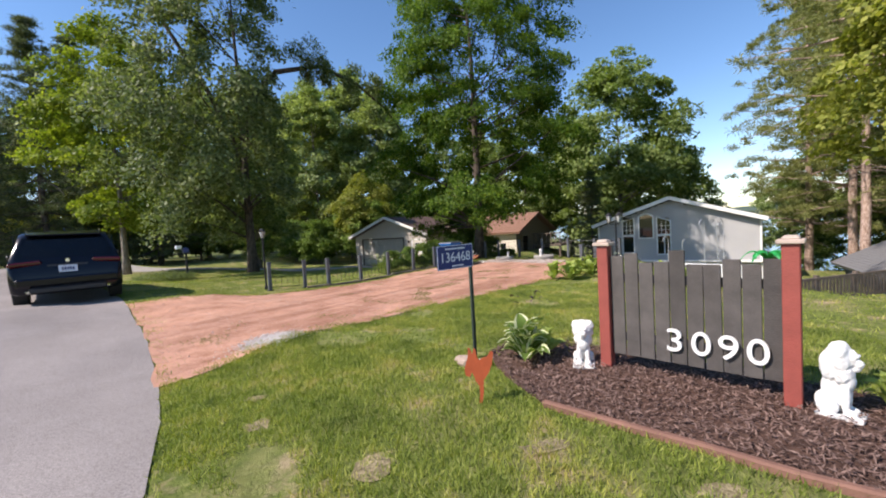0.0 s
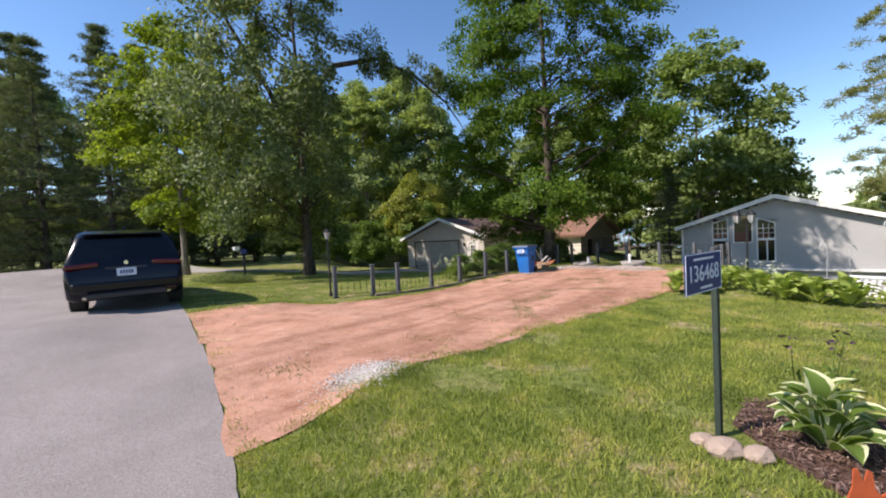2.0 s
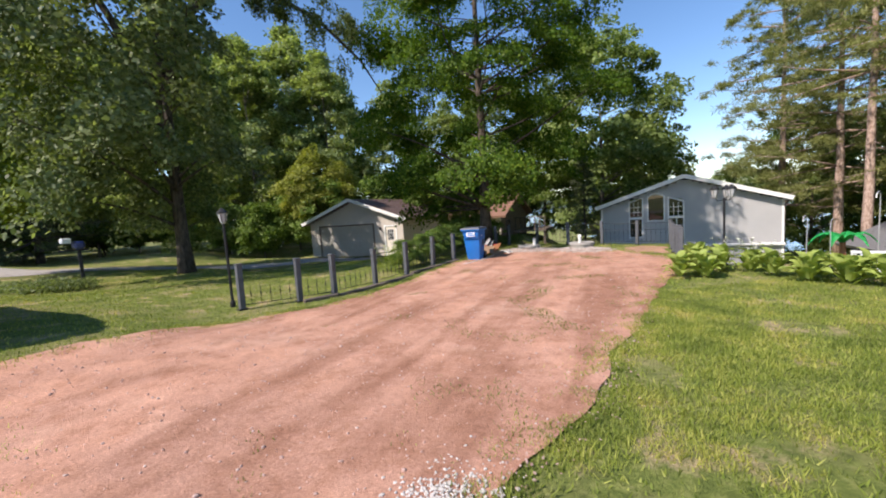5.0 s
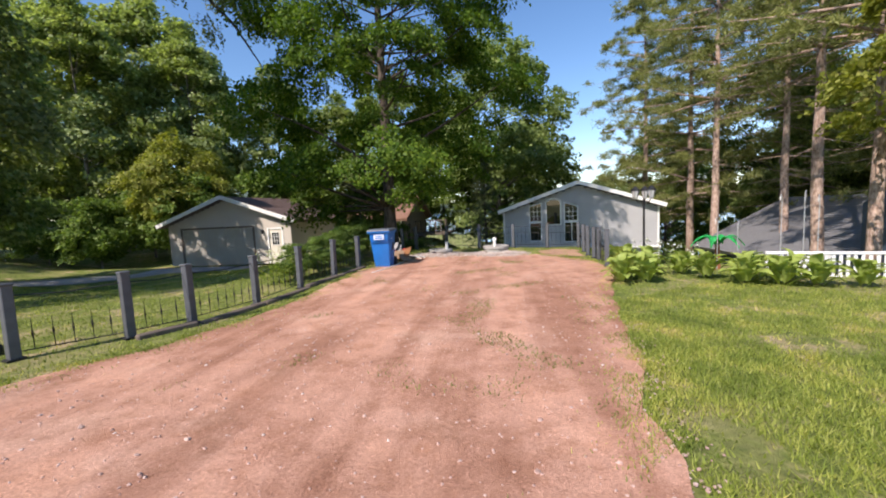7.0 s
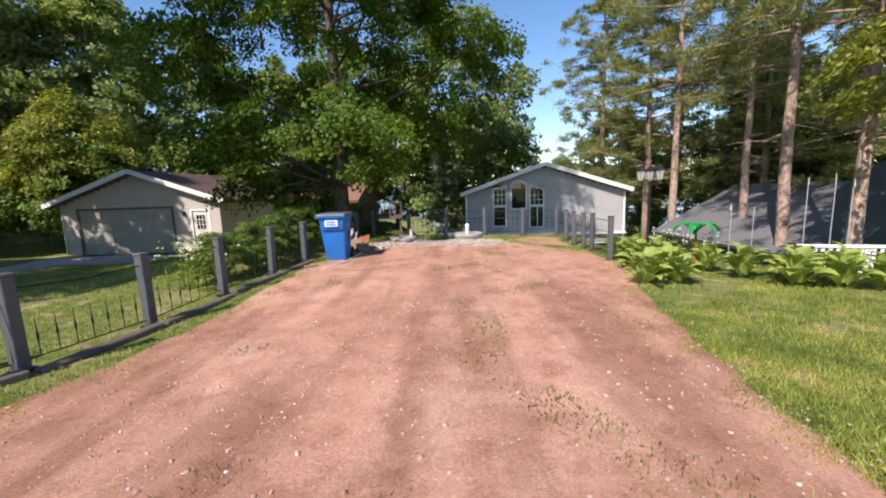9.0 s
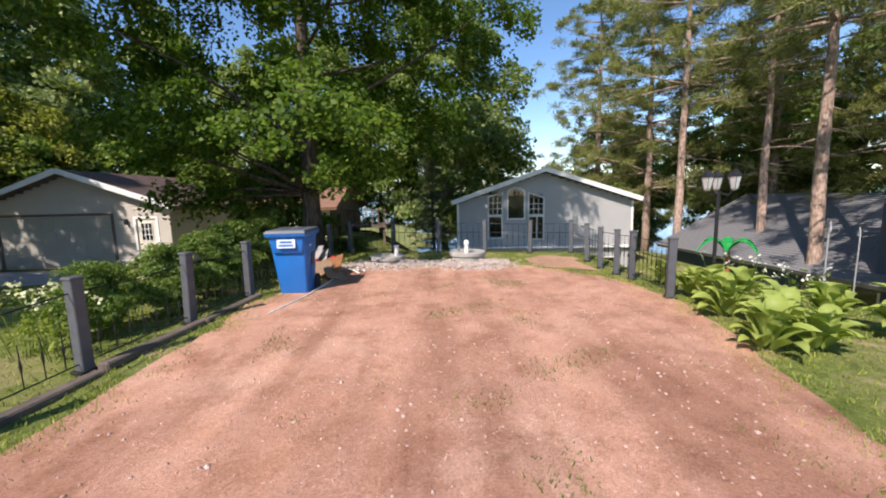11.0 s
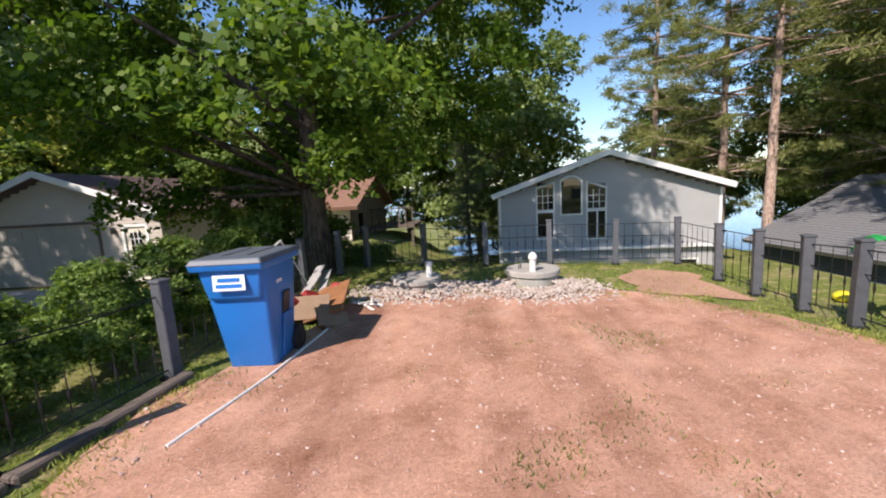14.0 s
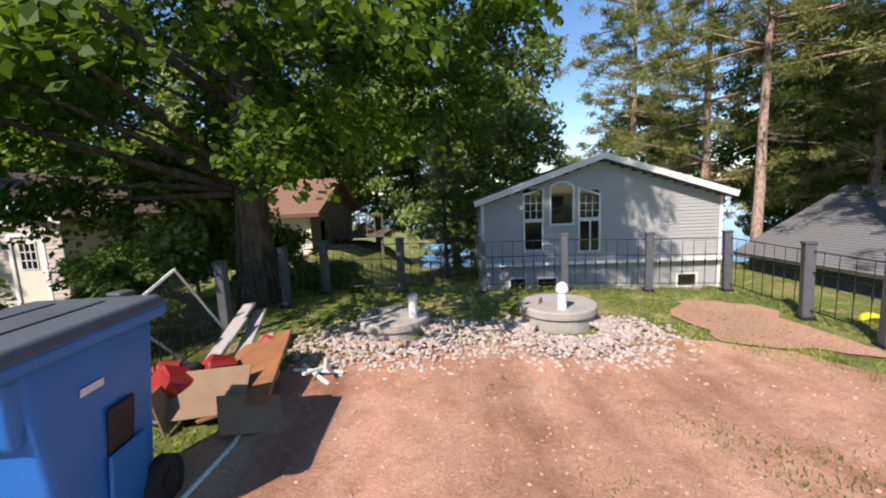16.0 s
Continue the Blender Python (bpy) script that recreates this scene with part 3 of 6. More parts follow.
def window(house, u0, u1, z0, z1, rise_l=0.0, rise_r=0.0, arch=0.0, cols=1, rows=1, split=None):
    """A window in a front wall: frame round the opening, bars, panes; a raking or arched head where asked."""
    n = 10
    head = []
    for i in range(n + 1):
        k = i / n
        head.append((u0 + (u1 - u0) * k, z1 + rise_l * (1 - k) + rise_r * k + arch * math.sin(math.pi * k)))
    inner = [(u0, z0)] + [(u1, z0)] + head[::-1]
    cx, cz = (u0 + u1) / 2, (z0 + z1) / 2
    bm = bmesh.new()
    w = 0.055
    outer = [(u + (w if u > cx else -w if u < cx else 0), z + (w if z > cz else -w)) for u, z in inner]
    k = len(inner)
    vi = [[bm.verts.new((u, y, z)) for u, z in inner] for y in (-0.05, 0.05)]
    vo = [[bm.verts.new((u, y, z)) for u, z in outer] for y in (-0.05, 0.05)]
    for i in range(k):
        j = (i + 1) % k
        bm.faces.new((vo[0][i], vo[0][j], vi[0][j], vi[0][i]))
        bm.faces.new((vi[0][i], vi[0][j], vi[1][j], vi[1][i]))
        bm.faces.new((vo[0][j], vo[0][i], vo[1][i], vo[1][j]))
    win = part("window", bm, TRIM_WHITE, house, "white framed window")
    bm = bmesh.new()
    bm.faces.new([bm.verts.new((u, 0.012, z)) for u, z in inner])
    bm.faces.new([bm.verts.new((u, 0.018, z)) for u, z in inner[::-1]])
    part("pane", bm, GLASS, win)
    for i in range(1, cols):
        u = u0 + (u1 - u0) * i / cols
        part("muntin", box((0.02, 0.02, z1 - z0), (u, -0.005, cz)), TRIM_WHITE, win)
    for i in range(1, rows):
        z = z0 + (z1 - z0) * i / rows
        part("muntin", box((u1 - u0, 0.02, 0.02), (cx, -0.007, z)), TRIM_WHITE, win)
    if split:
        part("mullion", box((0.05, 0.05, z1 - z0), (u0 + (u1 - u0) * split, -0.01, cz), bevel=0.004), TRIM_WHITE, win)
    return win


HOUSE_M = pose(12.35, 22.41, 0, 0, 0, -39)
WIN = [(-1.42, -0.82, 0.72, 1.52), (-0.52, 0.2, 0.52, 1.74), (0.44, 1.08, 0.7, 1.42), (-1.42, -0.84, -0.38, 0.6), (0.44, 1.08, -0.44, 0.58), (-1.95, -1.43, -1.8, -1.36), (-0.98, -0.36, -1.82, -1.38), (3.75, 4.35, -1.78, -1.38)]
openings = [(-1.42, -0.82, -0.38, 1.7), (-0.52, 0.2, 0.52, 1.9), (0.44, 1.08, -0.44, 1.62)] + WIN[5:]
house = gable_house("lake_house", HOUSE_M, 4.27, 1.12, 1.36, 2.78, -1.95, 10.0, 4.02, SIDING_GREY, SHINGLE_GREY, openings, "grey lap-sided gabled lake house with white trim")
window(house, *WIN[0], rise_l=0.0, rise_r=0.18, cols=3, rows=3)
window(house, *WIN[1], arch=0.17)
window(house, *WIN[2], rise_l=0.26, rise_r=0.0, cols=3, rows=3)
window(house, *WIN[3])
window(house, *WIN[4], split=0.55)
for w in WIN[5:]:
    window(house, *w)
part("ledge", box((8.1, 0.22, 0.09), (1.12, -0.13, -0.84), bevel=0.01), TRIM_WHITE, house, "white ledge between the storeys")
part("spandrel", box((0.62, 0.03, 0.1), (-1.13, -0.03, 0.66)), TRIM_WHITE, house)

GARAGE_M = pose(-2.26, 28.62, 0, 0, 0, -36)
garage = gable_house("garage", GARAGE_M, 4.15, -2.08, 1.5, 2.93, -0.78, 7.5, 3.72, SIDING_TAN, SHINGLE_BROWN, [(-4.95, -0.6, -0.8, 1.2), (0.33, 1.08, -0.8, 1.05)], "tan sided gabled garage with a closed wide door", category="garage")
big = part("garage_door", box((4.35, 0.05, 2.0), (-2.77, 0.05, 0.2)), DOOR_TAN, garage, "wide closed panelled garage door")
for r in range(4):
    for c in range(8):
        part("panel", box((0.46, 0.02, 0.4), (-4.68 + c * 0.544, 0.02, -0.53 + r * 0.49), bevel=0.008), DOOR_TAN, big)
part("door_frame", prism([(-5.05, -0.78), (-4.95, -0.78), (-4.95, 1.2), (-0.6, 1.2), (-0.6, -0.78), (-0.5, -0.78), (-0.5, 1.3), (-5.05, 1.3)], 0.06), TIMBER, garage, "dark wooden door frame").location = (0, -0.04, 0)
side_door = part("door", box((0.72, 0.05, 1.8), (0.7, 0.04, 0.13), bevel=0.006), SIDING_CREAM, garage, "cream entry door with a nine-light window")
part("pane", box((0.42, 0.012, 0.66), (0.7, 0.008, 0.55)), GLASS, side_door)
for i in range(4):
    part("muntin", box((0.42, 0.02, 0.02), (0.7, 0.0, 0.22 + i * 0.22)), TRIM_WHITE, side_door)
    part("muntin", box((0.02, 0.02, 0.66), (0.49 + i * 0.14, -0.002, 0.55)), TRIM_WHITE, side_door)
part("door_casing", prism([(0.24, -0.78), (0.33, -0.78), (0.33, 1.05), (1.08, 1.05), (1.08, -0.78), (1.17, -0.78), (1.17, 1.14), (0.24, 1.14)], 0.05), TRIM_WHITE, garage).location = (0, -0.035, 0)
part("wall_lantern", box((0.1, 0.12, 0.2), (0.0, -0.08, 0.95), bevel=0.02), BLACK_PLASTIC, garage)

# the cream neighbour house with its low reddish roof, its ridge along the front
BROWN_M = pose(5.9, 29.6, 0, 0, 0, -36)
brown = thing("neighbour_house", BROWN_M, "cream neighbour house with a reddish-brown shingle roof", "house")
part("lap_siding", siding(-8.0, 0, -1.6, lambda u: 1.35, [(-1.4, -0.9, -1.0, 0.4)]), SIDING_CREAM, brown)
part("pane", box((0.5, 0.05, 1.4), (-1.15, 0.05, -0.3)), GLASS, brown)
# the side wall's shade is put into its colour, darker than the cream front
sw = part("lap_siding", siding(0, 7, -1.6, lambda u: min(1.35 + 0.38 * u, 1.35 + 0.38 * (7 - u)), [(1.2, 2.2, -1.2, 0.8)]), simple("shaded_cream_siding", (0.2, 0.15, 0.11), 0.7), brown)
tagged(sw, kind="stuff")
sw.matrix_local = pose(0, 0, 0, 0, 0, 90)
part("back_wall", box((8, 0.1, 3), (-4, 6.9, -0.1)), SIDING_CREAM, brown)
for sgn in (-1, 1):
    r = part("roof_slope", roof_slope(-sgn * 4.0, 1.2, 0, 2.72, -0.5, 8.5), SHINGLE_RED, brown)
    tagged(r, kind="stuff")
    r.matrix_local = pose(-8.0 + 8.0, 3.5, 0, 0, 0, 90)
deck = part("deck", box((2.4, 3.0, 0.16), (1.25, 4.4, -0.05), bevel=0.01), TIMBER, brown, "weathered wooden deck")
for i in range(7):
    part("baluster", box((0.06, 0.06, 0.9), (0.2 + i * 0.36, 2.95, 0.45)), TIMBER, deck)
part("handrail", box((2.4, 0.1, 0.06), (1.25, 2.95, 0.92)), TIMBER, deck)
for i in range(2):
    part("deck_post", box((0.12, 0.12, 2.2), (0.3 + i * 2.0, 3.1, -1.2)), TIMBER, deck)

# the dark blue house low on the slope, roof slope towards the drive
DARK_M = pose(21.0, 19.6, 0, 0, 0, -122)
dark = thing("blue_house", DARK_M, "dark blue house with a grey shingle roof", "house")
part("lap_siding", siding(-0.0, 13, -5.2, lambda u: -1.05, [(2.0, 3.2, -3.6, -2.4), (8.5, 9.8, -2.5, -1.5)]), SIDING_BLUE, dark)
for u in (2.6, 9.15):
    w = part("window", box((1.3, 0.04, 1.15), (u, 0.03, -3.0 if u < 5 else -2.0)), TRIM_WHITE, dark)
    part("pane", box((1.1, 0.03, 0.95), (u, 0.0, -3.0 if u < 5 else -2.0)), GLASS, w)
part("gable_wall", prism([(0, -5.2), (9, -5.2), (9, -1.1), (4.5, 1.2), (0, -1.1)], 0.1), SIDING_BLUE, dark).matrix_local = pose(0, 0, 0, 0, 0, 90)
part("gable_wall", prism([(0, -5.2), (9, -5.2), (9, -1.1), (4.5, 1.2), (0, -1.1)], 0.1), SIDING_BLUE, dark).matrix_local = pose(13, 0, 0, 0, 0, 90)
part("back_wall", box((13, 0.1, 4), (6.5, 9, -3.1)), SIDING_BLUE, dark)
for sgn in (-1, 1):
    r = part("roof_slope", roof_slope(-sgn * 5.0, -1.25, 0, 1.35, -0.4, 13.4), SHINGLE_SLATE, dark)
    tagged(r, kind="stuff")
    r.matrix_local = pose(13.0, 4.5, 0, 0, 0, 90)
dorm = part("dormer", prism([(9.6, -1.4), (13.4, -1.4), (13.4, 1.1), (11.5, 2.3), (9.6, 1.1)], 4.0), SIDING_BLUE, dark, "dark blue gable with a small window")
part("pane", box((0.9, 0.04, 0.7), (11.9, -0.03, 0.4)), GLASS, dorm)
part("window_frame", box((1.05, 0.03, 0.85), (11.9, -0.012, 0.4)), TRIM_WHITE, dorm)

# ---- trees ----


def limb(bm, a, b, r0, r1, sag=0.1, seg=6, n=5):
    a, b = Vector(a), Vector(b)
    side = Vector((random.uniform(-1, 1), random.uniform(-1, 1), random.uniform(-0.3, 0.6))) * (b - a).length * sag
    pts = [a.lerp(b, i / n) + side * math.sin(math.pi * i / n) for i in range(n + 1)]
    add_tube(bm, pts, [r0 + (r1 - r0) * i / n for i in range(n + 1)], seg)
    return pts


def crown_clumps(n, rx, z0, z1, shape=2.0, shell=0.5, flat_bottom=0.5):
    """Centres of leaf sprays in an egg-shaped crown with a lobed, ragged outline, and how far out each one sits."""
    out = []
    while len(out) < n:
        p = rng.uniform(-1, 1, 3)
        r = math.sqrt(p[0] ** 2 + p[1] ** 2 + abs(p[2]) ** shape)
        if r > 1 or r < shell * math.sqrt(rng.uniform(0, 1)):
            continue
        lump = 0.8 + 0.48 * noise.noise(Vector(p / max(r, 0.01) * 2.3) + Vector((rx, z0, z1)))
        if r > lump + 0.1:
            continue
        z = (p[2] + 1) / 2
        wide = min(1.0, (z + 0.12) / flat_bottom) if z < flat_bottom else 1 - 0.55 * ((z - flat_bottom) / (1 - flat_bottom)) ** 2
        out.append((p[0] * rx * wide, p[1] * rx * wide, z0 + (z1 - z0) * z))
    return np.array(out)


def spray(c, r, count, flat, droop, heart):
    """Leaves of one spray: a lens that hangs down and outwards from the trunk, thin at its rim."""
    q = rng.normal(size=(count, 3))
    q /= np.linalg.norm(q, axis=1)[:, None]
    q *= rng.uniform(0, 1, (count, 1)) ** 0.42
    q *= np.array([r, r, r * flat]) * (0.85 + 0.3 * np.sin(q[:, :1] * 5 + c[0] * 3) * np.cos(q[:, 1:2] * 4 + c[1] * 5))
    out = np.array(c) - heart
    flatlen = math.hypot(out[0], out[1]) + 0.01
    q[:, 2] -= (q[:, 0] * out[0] + q[:, 1] * out[1]) / flatlen * (0.25 + droop) + droop * (q[:, 0] ** 2 + q[:, 1] ** 2) / r
    lean = out / (np.linalg.norm(out) + 0.01)
    return np.array(c) + q, np.tile(lean, (count, 1))


def leaf_spread(C, lean, size, aspect, up, droop):
    """Kite-shaped leaves at C that face up and out of the crown, each turned at random."""
    n = len(C)
    N = rng.normal(size=(n, 3)) * 0.62 + lean * 0.75
    N[:, 2] += up
    N /= np.linalg.norm(N, axis=1)[:, None] + 1e-9
    A = rng.normal(size=(n, 3)) + lean * 0.5
    A[:, 2] -= droop
    A -= N * np.sum(A * N, axis=1)[:, None]
    A /= np.linalg.norm(A, axis=1)[:, None] + 1e-9
    B = np.cross(N, A)
    s = size * rng.uniform(0.6, 1.25, n)[:, None]
    return np.stack([C - A * s * 0.5, C + B * s * 0.5 * aspect - A * s * 0.05, C + A * s * 0.5, C - B * s * 0.5 * aspect - A * s * 0.05], axis=1)


def tree(name, height, trunk_r, z0, rx, n_clumps, leaves, leaf_size, clump_r, leaf_mat, bark, label, shell=0.5, flat=0.5, droop=0.0, aspect=0.62, flat_bottom=0.45, lean=(0, 0), up=0.5, shape=2.0, skirt=0, aside=(0, 0)):
    """A broadleaf tree at the origin: trunk, limbs to the sprays, many leaves."""
    t = thing(name, Matrix(), label, "tree")
    bm = bmesh.new()
    n = 10
    spine = []
    for i in range(n + 1):
        k = i / n
        spine.append(Vector((lean[0] * k + 0.12 * trunk_r * 8 * noise.noise(Vector((k * 3, 0, height))), lean[1] * k + 0.12 * trunk_r * 8 * noise.noise(Vector((0, k * 3, height))), -0.3 + (height * 0.86 + 0.3) * k)))
    radii = [trunk_r * (1.35 if i == 0 else 1.0) * (1 - 0.93 * (i / n) ** 0.9) for i in range(n + 1)]
    add_tube(bm, spine, radii, 10)
    C = crown_clumps(n_clumps, rx, z0, height, shape, shell, flat_bottom) + (*aside, 0)
    if skirt:
        a, r = rng.uniform(1.3, 4.0, skirt), rng.uniform(0.25, 0.65, skirt) * rx
        C = np.concatenate([C, np.stack([np.cos(a) * r, np.sin(a) * r, z0 - 0.2 + rng.uniform(0, 1.4, skirt) * (1.1 - r / rx * 0.5)], 1)])
    main = C[rng.permutation(len(C))[: max(10, n_clumps // 5)]]
    for c in main:
        c = c * (0.92, 0.92, 0.98)
        zc = max(z0 * 0.9, min(height * 0.7, c[2] - 0.45 * math.hypot(c[0], c[1])))
        k = (zc + 0.3) / (height * 0.86 + 0.3) * n
        i = max(0, min(n - 1, int(k)))
        a = spine[i].lerp(spine[i + 1], k - i)
        limb(bm, a, c, radii[i] * 0.32, 0.01, 0.12, 5, 5)
    part("trunk", bm, bark, t, smooth=True)
    per = max(4, leaves // len(C))
    P, L = [], []
    for c in C:
        r = clump_r * rng.uniform(0.55, 1.35)
        heart = np.array([0, 0, min(c[2] - 0.3, z0 + (height - z0) * 0.45)])
        p, l = spray(c, r, int(per * (r / clump_r) ** 1.6) + 3, flat, droop, heart)
        P.append(p)
        L.append(l)
    ob = new("crown", quad_mesh("crown", leaf_spread(np.concatenate(P), np.concatenate(L), leaf_size, aspect, up, droop), leaf_mat))
    ob.parent = t
    return t


def pine(name, height, trunk_r, z0, reach, label, needle=PINE_NEEDLE, bark=BARK_PINE, whorls=16, tuft=90, bare=6, cone=False):
    """A tall conifer: straight trunk, whorled boughs that end in brushes of needles, dead twigs below."""
    t = thing(name, Matrix(), label, "tree")
    bm = bmesh.new()
    n = 10
    spine = [Vector((0.15 * noise.noise(Vector((k * 0.5, 1, height))), 0.15 * noise.noise(Vector((1, k * 0.5, height))), -0.3 + (height + 0.3) * k / n)) for k in range(n + 1)]
    add_tube(bm, spine, [trunk_r * (1 - 0.9 * k / n) for k in range(n + 1)], 10)
    P, L = [], []
    for w in range(whorls):
        k = w / (whorls - 1)
        z = z0 + (height - z0 - 0.3) * k
        full = reach * ((1 - k) ** 0.8 if cone else (1 - 0.7 * k ** 1.6))
        for b in range(5):
            a = 2 * math.pi * (b / 5 + random.random() * 0.2) + w * 1.1
            reach_b = full * random.uniform(0.45, 1.15) + 0.3
            if not cone and random.random() < 0.12:
                continue
            dip = random.uniform(-0.35, 0.1) if cone else random.uniform(-0.2, 0.25)
            tip = Vector((math.cos(a) * reach_b, math.sin(a) * reach_b, z + reach_b * dip))
            pts = limb(bm, (0, 0, z), tip, 0.02 + 0.012 * reach_b, 0.008, 0.08, 4, 4)
            brushes = 7
            for j in range(brushes):
                f = 0.3 + 0.72 * j / (brushes - 1)
                g = min(3, int(f * 4))
                c = np.array(pts[g].lerp(pts[g + 1], f * 4 - g)) + rng.normal(size=3) * (0.22, 0.22, 0.16) * (0.6 + 0.25 * reach_b)
                m = tuft // brushes
                d = rng.normal(size=(m, 3)) + (0, 0, 0.35)
                d /= np.linalg.norm(d, axis=1)[:, None]
                size = rng.uniform(0.3, 0.62) * (0.7 + 0.09 * reach_b)
                P.append(c + d * rng.uniform(0.15, 1, (m, 1)) * size * (1.15, 1.15, 0.62))
                L.append(d)
    for b in range(bare):
        a, z = random.uniform(0, 6.28), random.uniform(z0 * 0.5, z0 * 1.25)
        reach_b = random.uniform(0.6, 2.4)
        limb(bm, (0, 0, z), (math.cos(a) * reach_b, math.sin(a) * reach_b, z + random.uniform(-0.5, 0.1)), 0.026, 0.006, 0.12, 4, 4)
    part("trunk", bm, bark, t, smooth=True)
    ob = new("crown", quad_mesh("crown", needles(np.concatenate(P), np.concatenate(L), 0.3, 0.13), needle))
    ob.parent = t
    return t


def needles(C, out, size, aspect):
    """Slim needle bundles that point out of their brush."""
    n = len(C)
    A = out + rng.normal(size=(n, 3)) * 0.45
    A /= np.linalg.norm(A, axis=1)[:, None]
    B = np.cross(A, rng.normal(size=(n, 3)))
    B /= np.linalg.norm(B, axis=1)[:, None] + 1e-9
    s = size * rng.uniform(0.65, 1.25, n)[:, None]
    return np.stack([C - A * s * 0.5, C + B * s * 0.5 * aspect, C + A * s * 0.5, C - B * s * 0.5 * aspect], axis=1)


def plant_at(t, x, y, scale=1.0, turn=0.0, dz=0.0):
    t.matrix_world = pose(x, y, land(x, y) + dz, 0, 0, turn) @ Matrix.Scale(scale, 4)
    return t


def again(t, x, y, scale=1.0, turn=0.0, dz=0.0, label=""):
    c = copy_thing(t, Matrix())
    c.matrix_basis = pose(x, y, land(x, y) + dz, 0, 0, turn) @ Matrix.Scale(scale, 4)
    if label:
        tagged(c, label)
    return c


maple = plant_at(tree("maple_tree", 18.5, 0.27, 1.9, 5.6, 370, 175000, 0.128, 0.92, MAPLE_LEAF, BARK_DARK, "large dark green maple tree beside the drive end", shell=0.8, flat=0.46, droop=0.16, aspect=0.7, flat_bottom=0.17, shape=8, skirt=8), 2.3, 20.65)
silver = plant_at(tree("silver_maple_tree", 18, 0.26, 1.9, 4.5, 150, 56000, 0.18, 0.95, WILLOW_LEAF, BARK_DARK, "tall grey-green tree with drooping foliage on the lawn", shell=0.7, droop=0.35, flat=0.8, flat_bottom=0.2, up=0.3, shape=4, aside=(-0.9, -1.6)), -9.7, 19.8)
lime = plant_at(tree("lime_green_tree", 14.0, 0.18, 2.0, 3.9, 130, 40000, 0.2, 0.9, LIME_LEAF, BARK_GREY, "lime green tree lit by the sun", shell=0.7, flat_bottom=0.3, shape=4), -17.4, 21.2)
bush = plant_at(tree("yellowing_tree", 8.2, 0.13, 1.4, 3.3, 120, 30000, 0.19, 0.8, GOLD_LEAF, BARK_GREY, "rounded yellow-green tree behind the garage", shell=0.75, flat_bottom=0.4, droop=0.25), -6.9, 36.2)
poplar = plant_at(tree("poplar_tree", 18, 0.25, 1.0, 6.0, 250, 48000, 0.3, 1.15, FOREST_LEAF, BARK_GREY, "tall leafy green tree behind the buildings", shell=0.75, flat_bottom=0.25, shape=3), 15.2, 32.2)
aspen = plant_at(tree("aspen_tree", 18, 0.2, 1.2, 4.8, 190, 36000, 0.32, 1.15, ASPEN_LEAF, BARK_GREY, "light leafed woodland tree", shell=0.7, flat_bottom=0.25, shape=3), -6.5, 44)
gold_maple = plant_at(tree("sunlit_maple_tree", 9.5, 0.16, 4.0, 2.7, 90, 26000, 0.15, 0.75, GOLD_LEAF, BARK_GREY, "maple with sunlit yellow-green leaves above the bed", shell=0.75, flat=0.35, flat_bottom=0.2, shape=4, droop=0.15, aspect=0.8), 11.6, 7.9)
pine_a = plant_at(pine("pine_tree", 21, 0.24, 9.5, 4.0, "tall red pine with a bare pinkish trunk", tuft=520, whorls=12, bare=34), 22.3, 19.8)
pine_b = plant_at(pine("pine_tree", 20, 0.26, 4.2, 5.2, "tall pine with dense olive green boughs", tuft=760, whorls=16, bare=14), 24.8, 22.9)
spruce = plant_at(pine("spruce_tree", 17, 0.24, 0.8, 4.8, "dark shaggy conifer at the wood edge", SPRUCE_NEEDLE, BARK_DARK, 22, 340, 0, True), -33, 27)
shrub = plant_at(tree("shrub", 3.4, 0.05, 0.1, 1.7, 90, 15000, 0.14, 0.5, SHRUB_LEAF, BARK_GREY, "dense leafy green shrub by the fence", shell=0.7, flat_bottom=0.3), 1.5, 22.4, 0.85)

part("limb", tube([(0.05, 0, 6.2), (0.5, 0.35, 9.0), (1.6, 0.9, 10.5), (3.6, 1.9, 11.1), (5.4, 2.8, 10.4), (7.0, 3.4, 9.0), (7.9, 3.7, 7.6)], [0.17, 0.16, 0.14, 0.11, 0.08, 0.05, 0.02], 8), BARK_DARK, silver, "", True)
part("limb", tube([(0, 0, 5.5), (-1.2, -0.5, 9.0), (-2.6, -1.2, 12.0), (-3.6, -1.6, 15.0)], [0.15, 0.12, 0.09, 0.03], 8), BARK_DARK, silver, "", True)
hang, face = [], []
for k in range(34):
    f = rng.uniform(0.25, 1)
    p, l = spray((8.0 * f + rng.normal() * 0.5, 3.7 * f + rng.normal() * 0.6, 11.0 - 2.0 * f ** 3 + rng.uniform(-0.7, 1.2)), rng.uniform(0.4, 0.8), 260, 0.8, 0.25, np.array([0, 0, 10.0]))
    hang.append(p)
    face.append(l)
ob = new("hanging_foliage", quad_mesh("hanging_foliage", leaf_spread(np.concatenate(hang), np.concatenate(face), 0.17, 0.4, 0.3, 0.8), WILLOW_LEAF))
ob.parent = silver

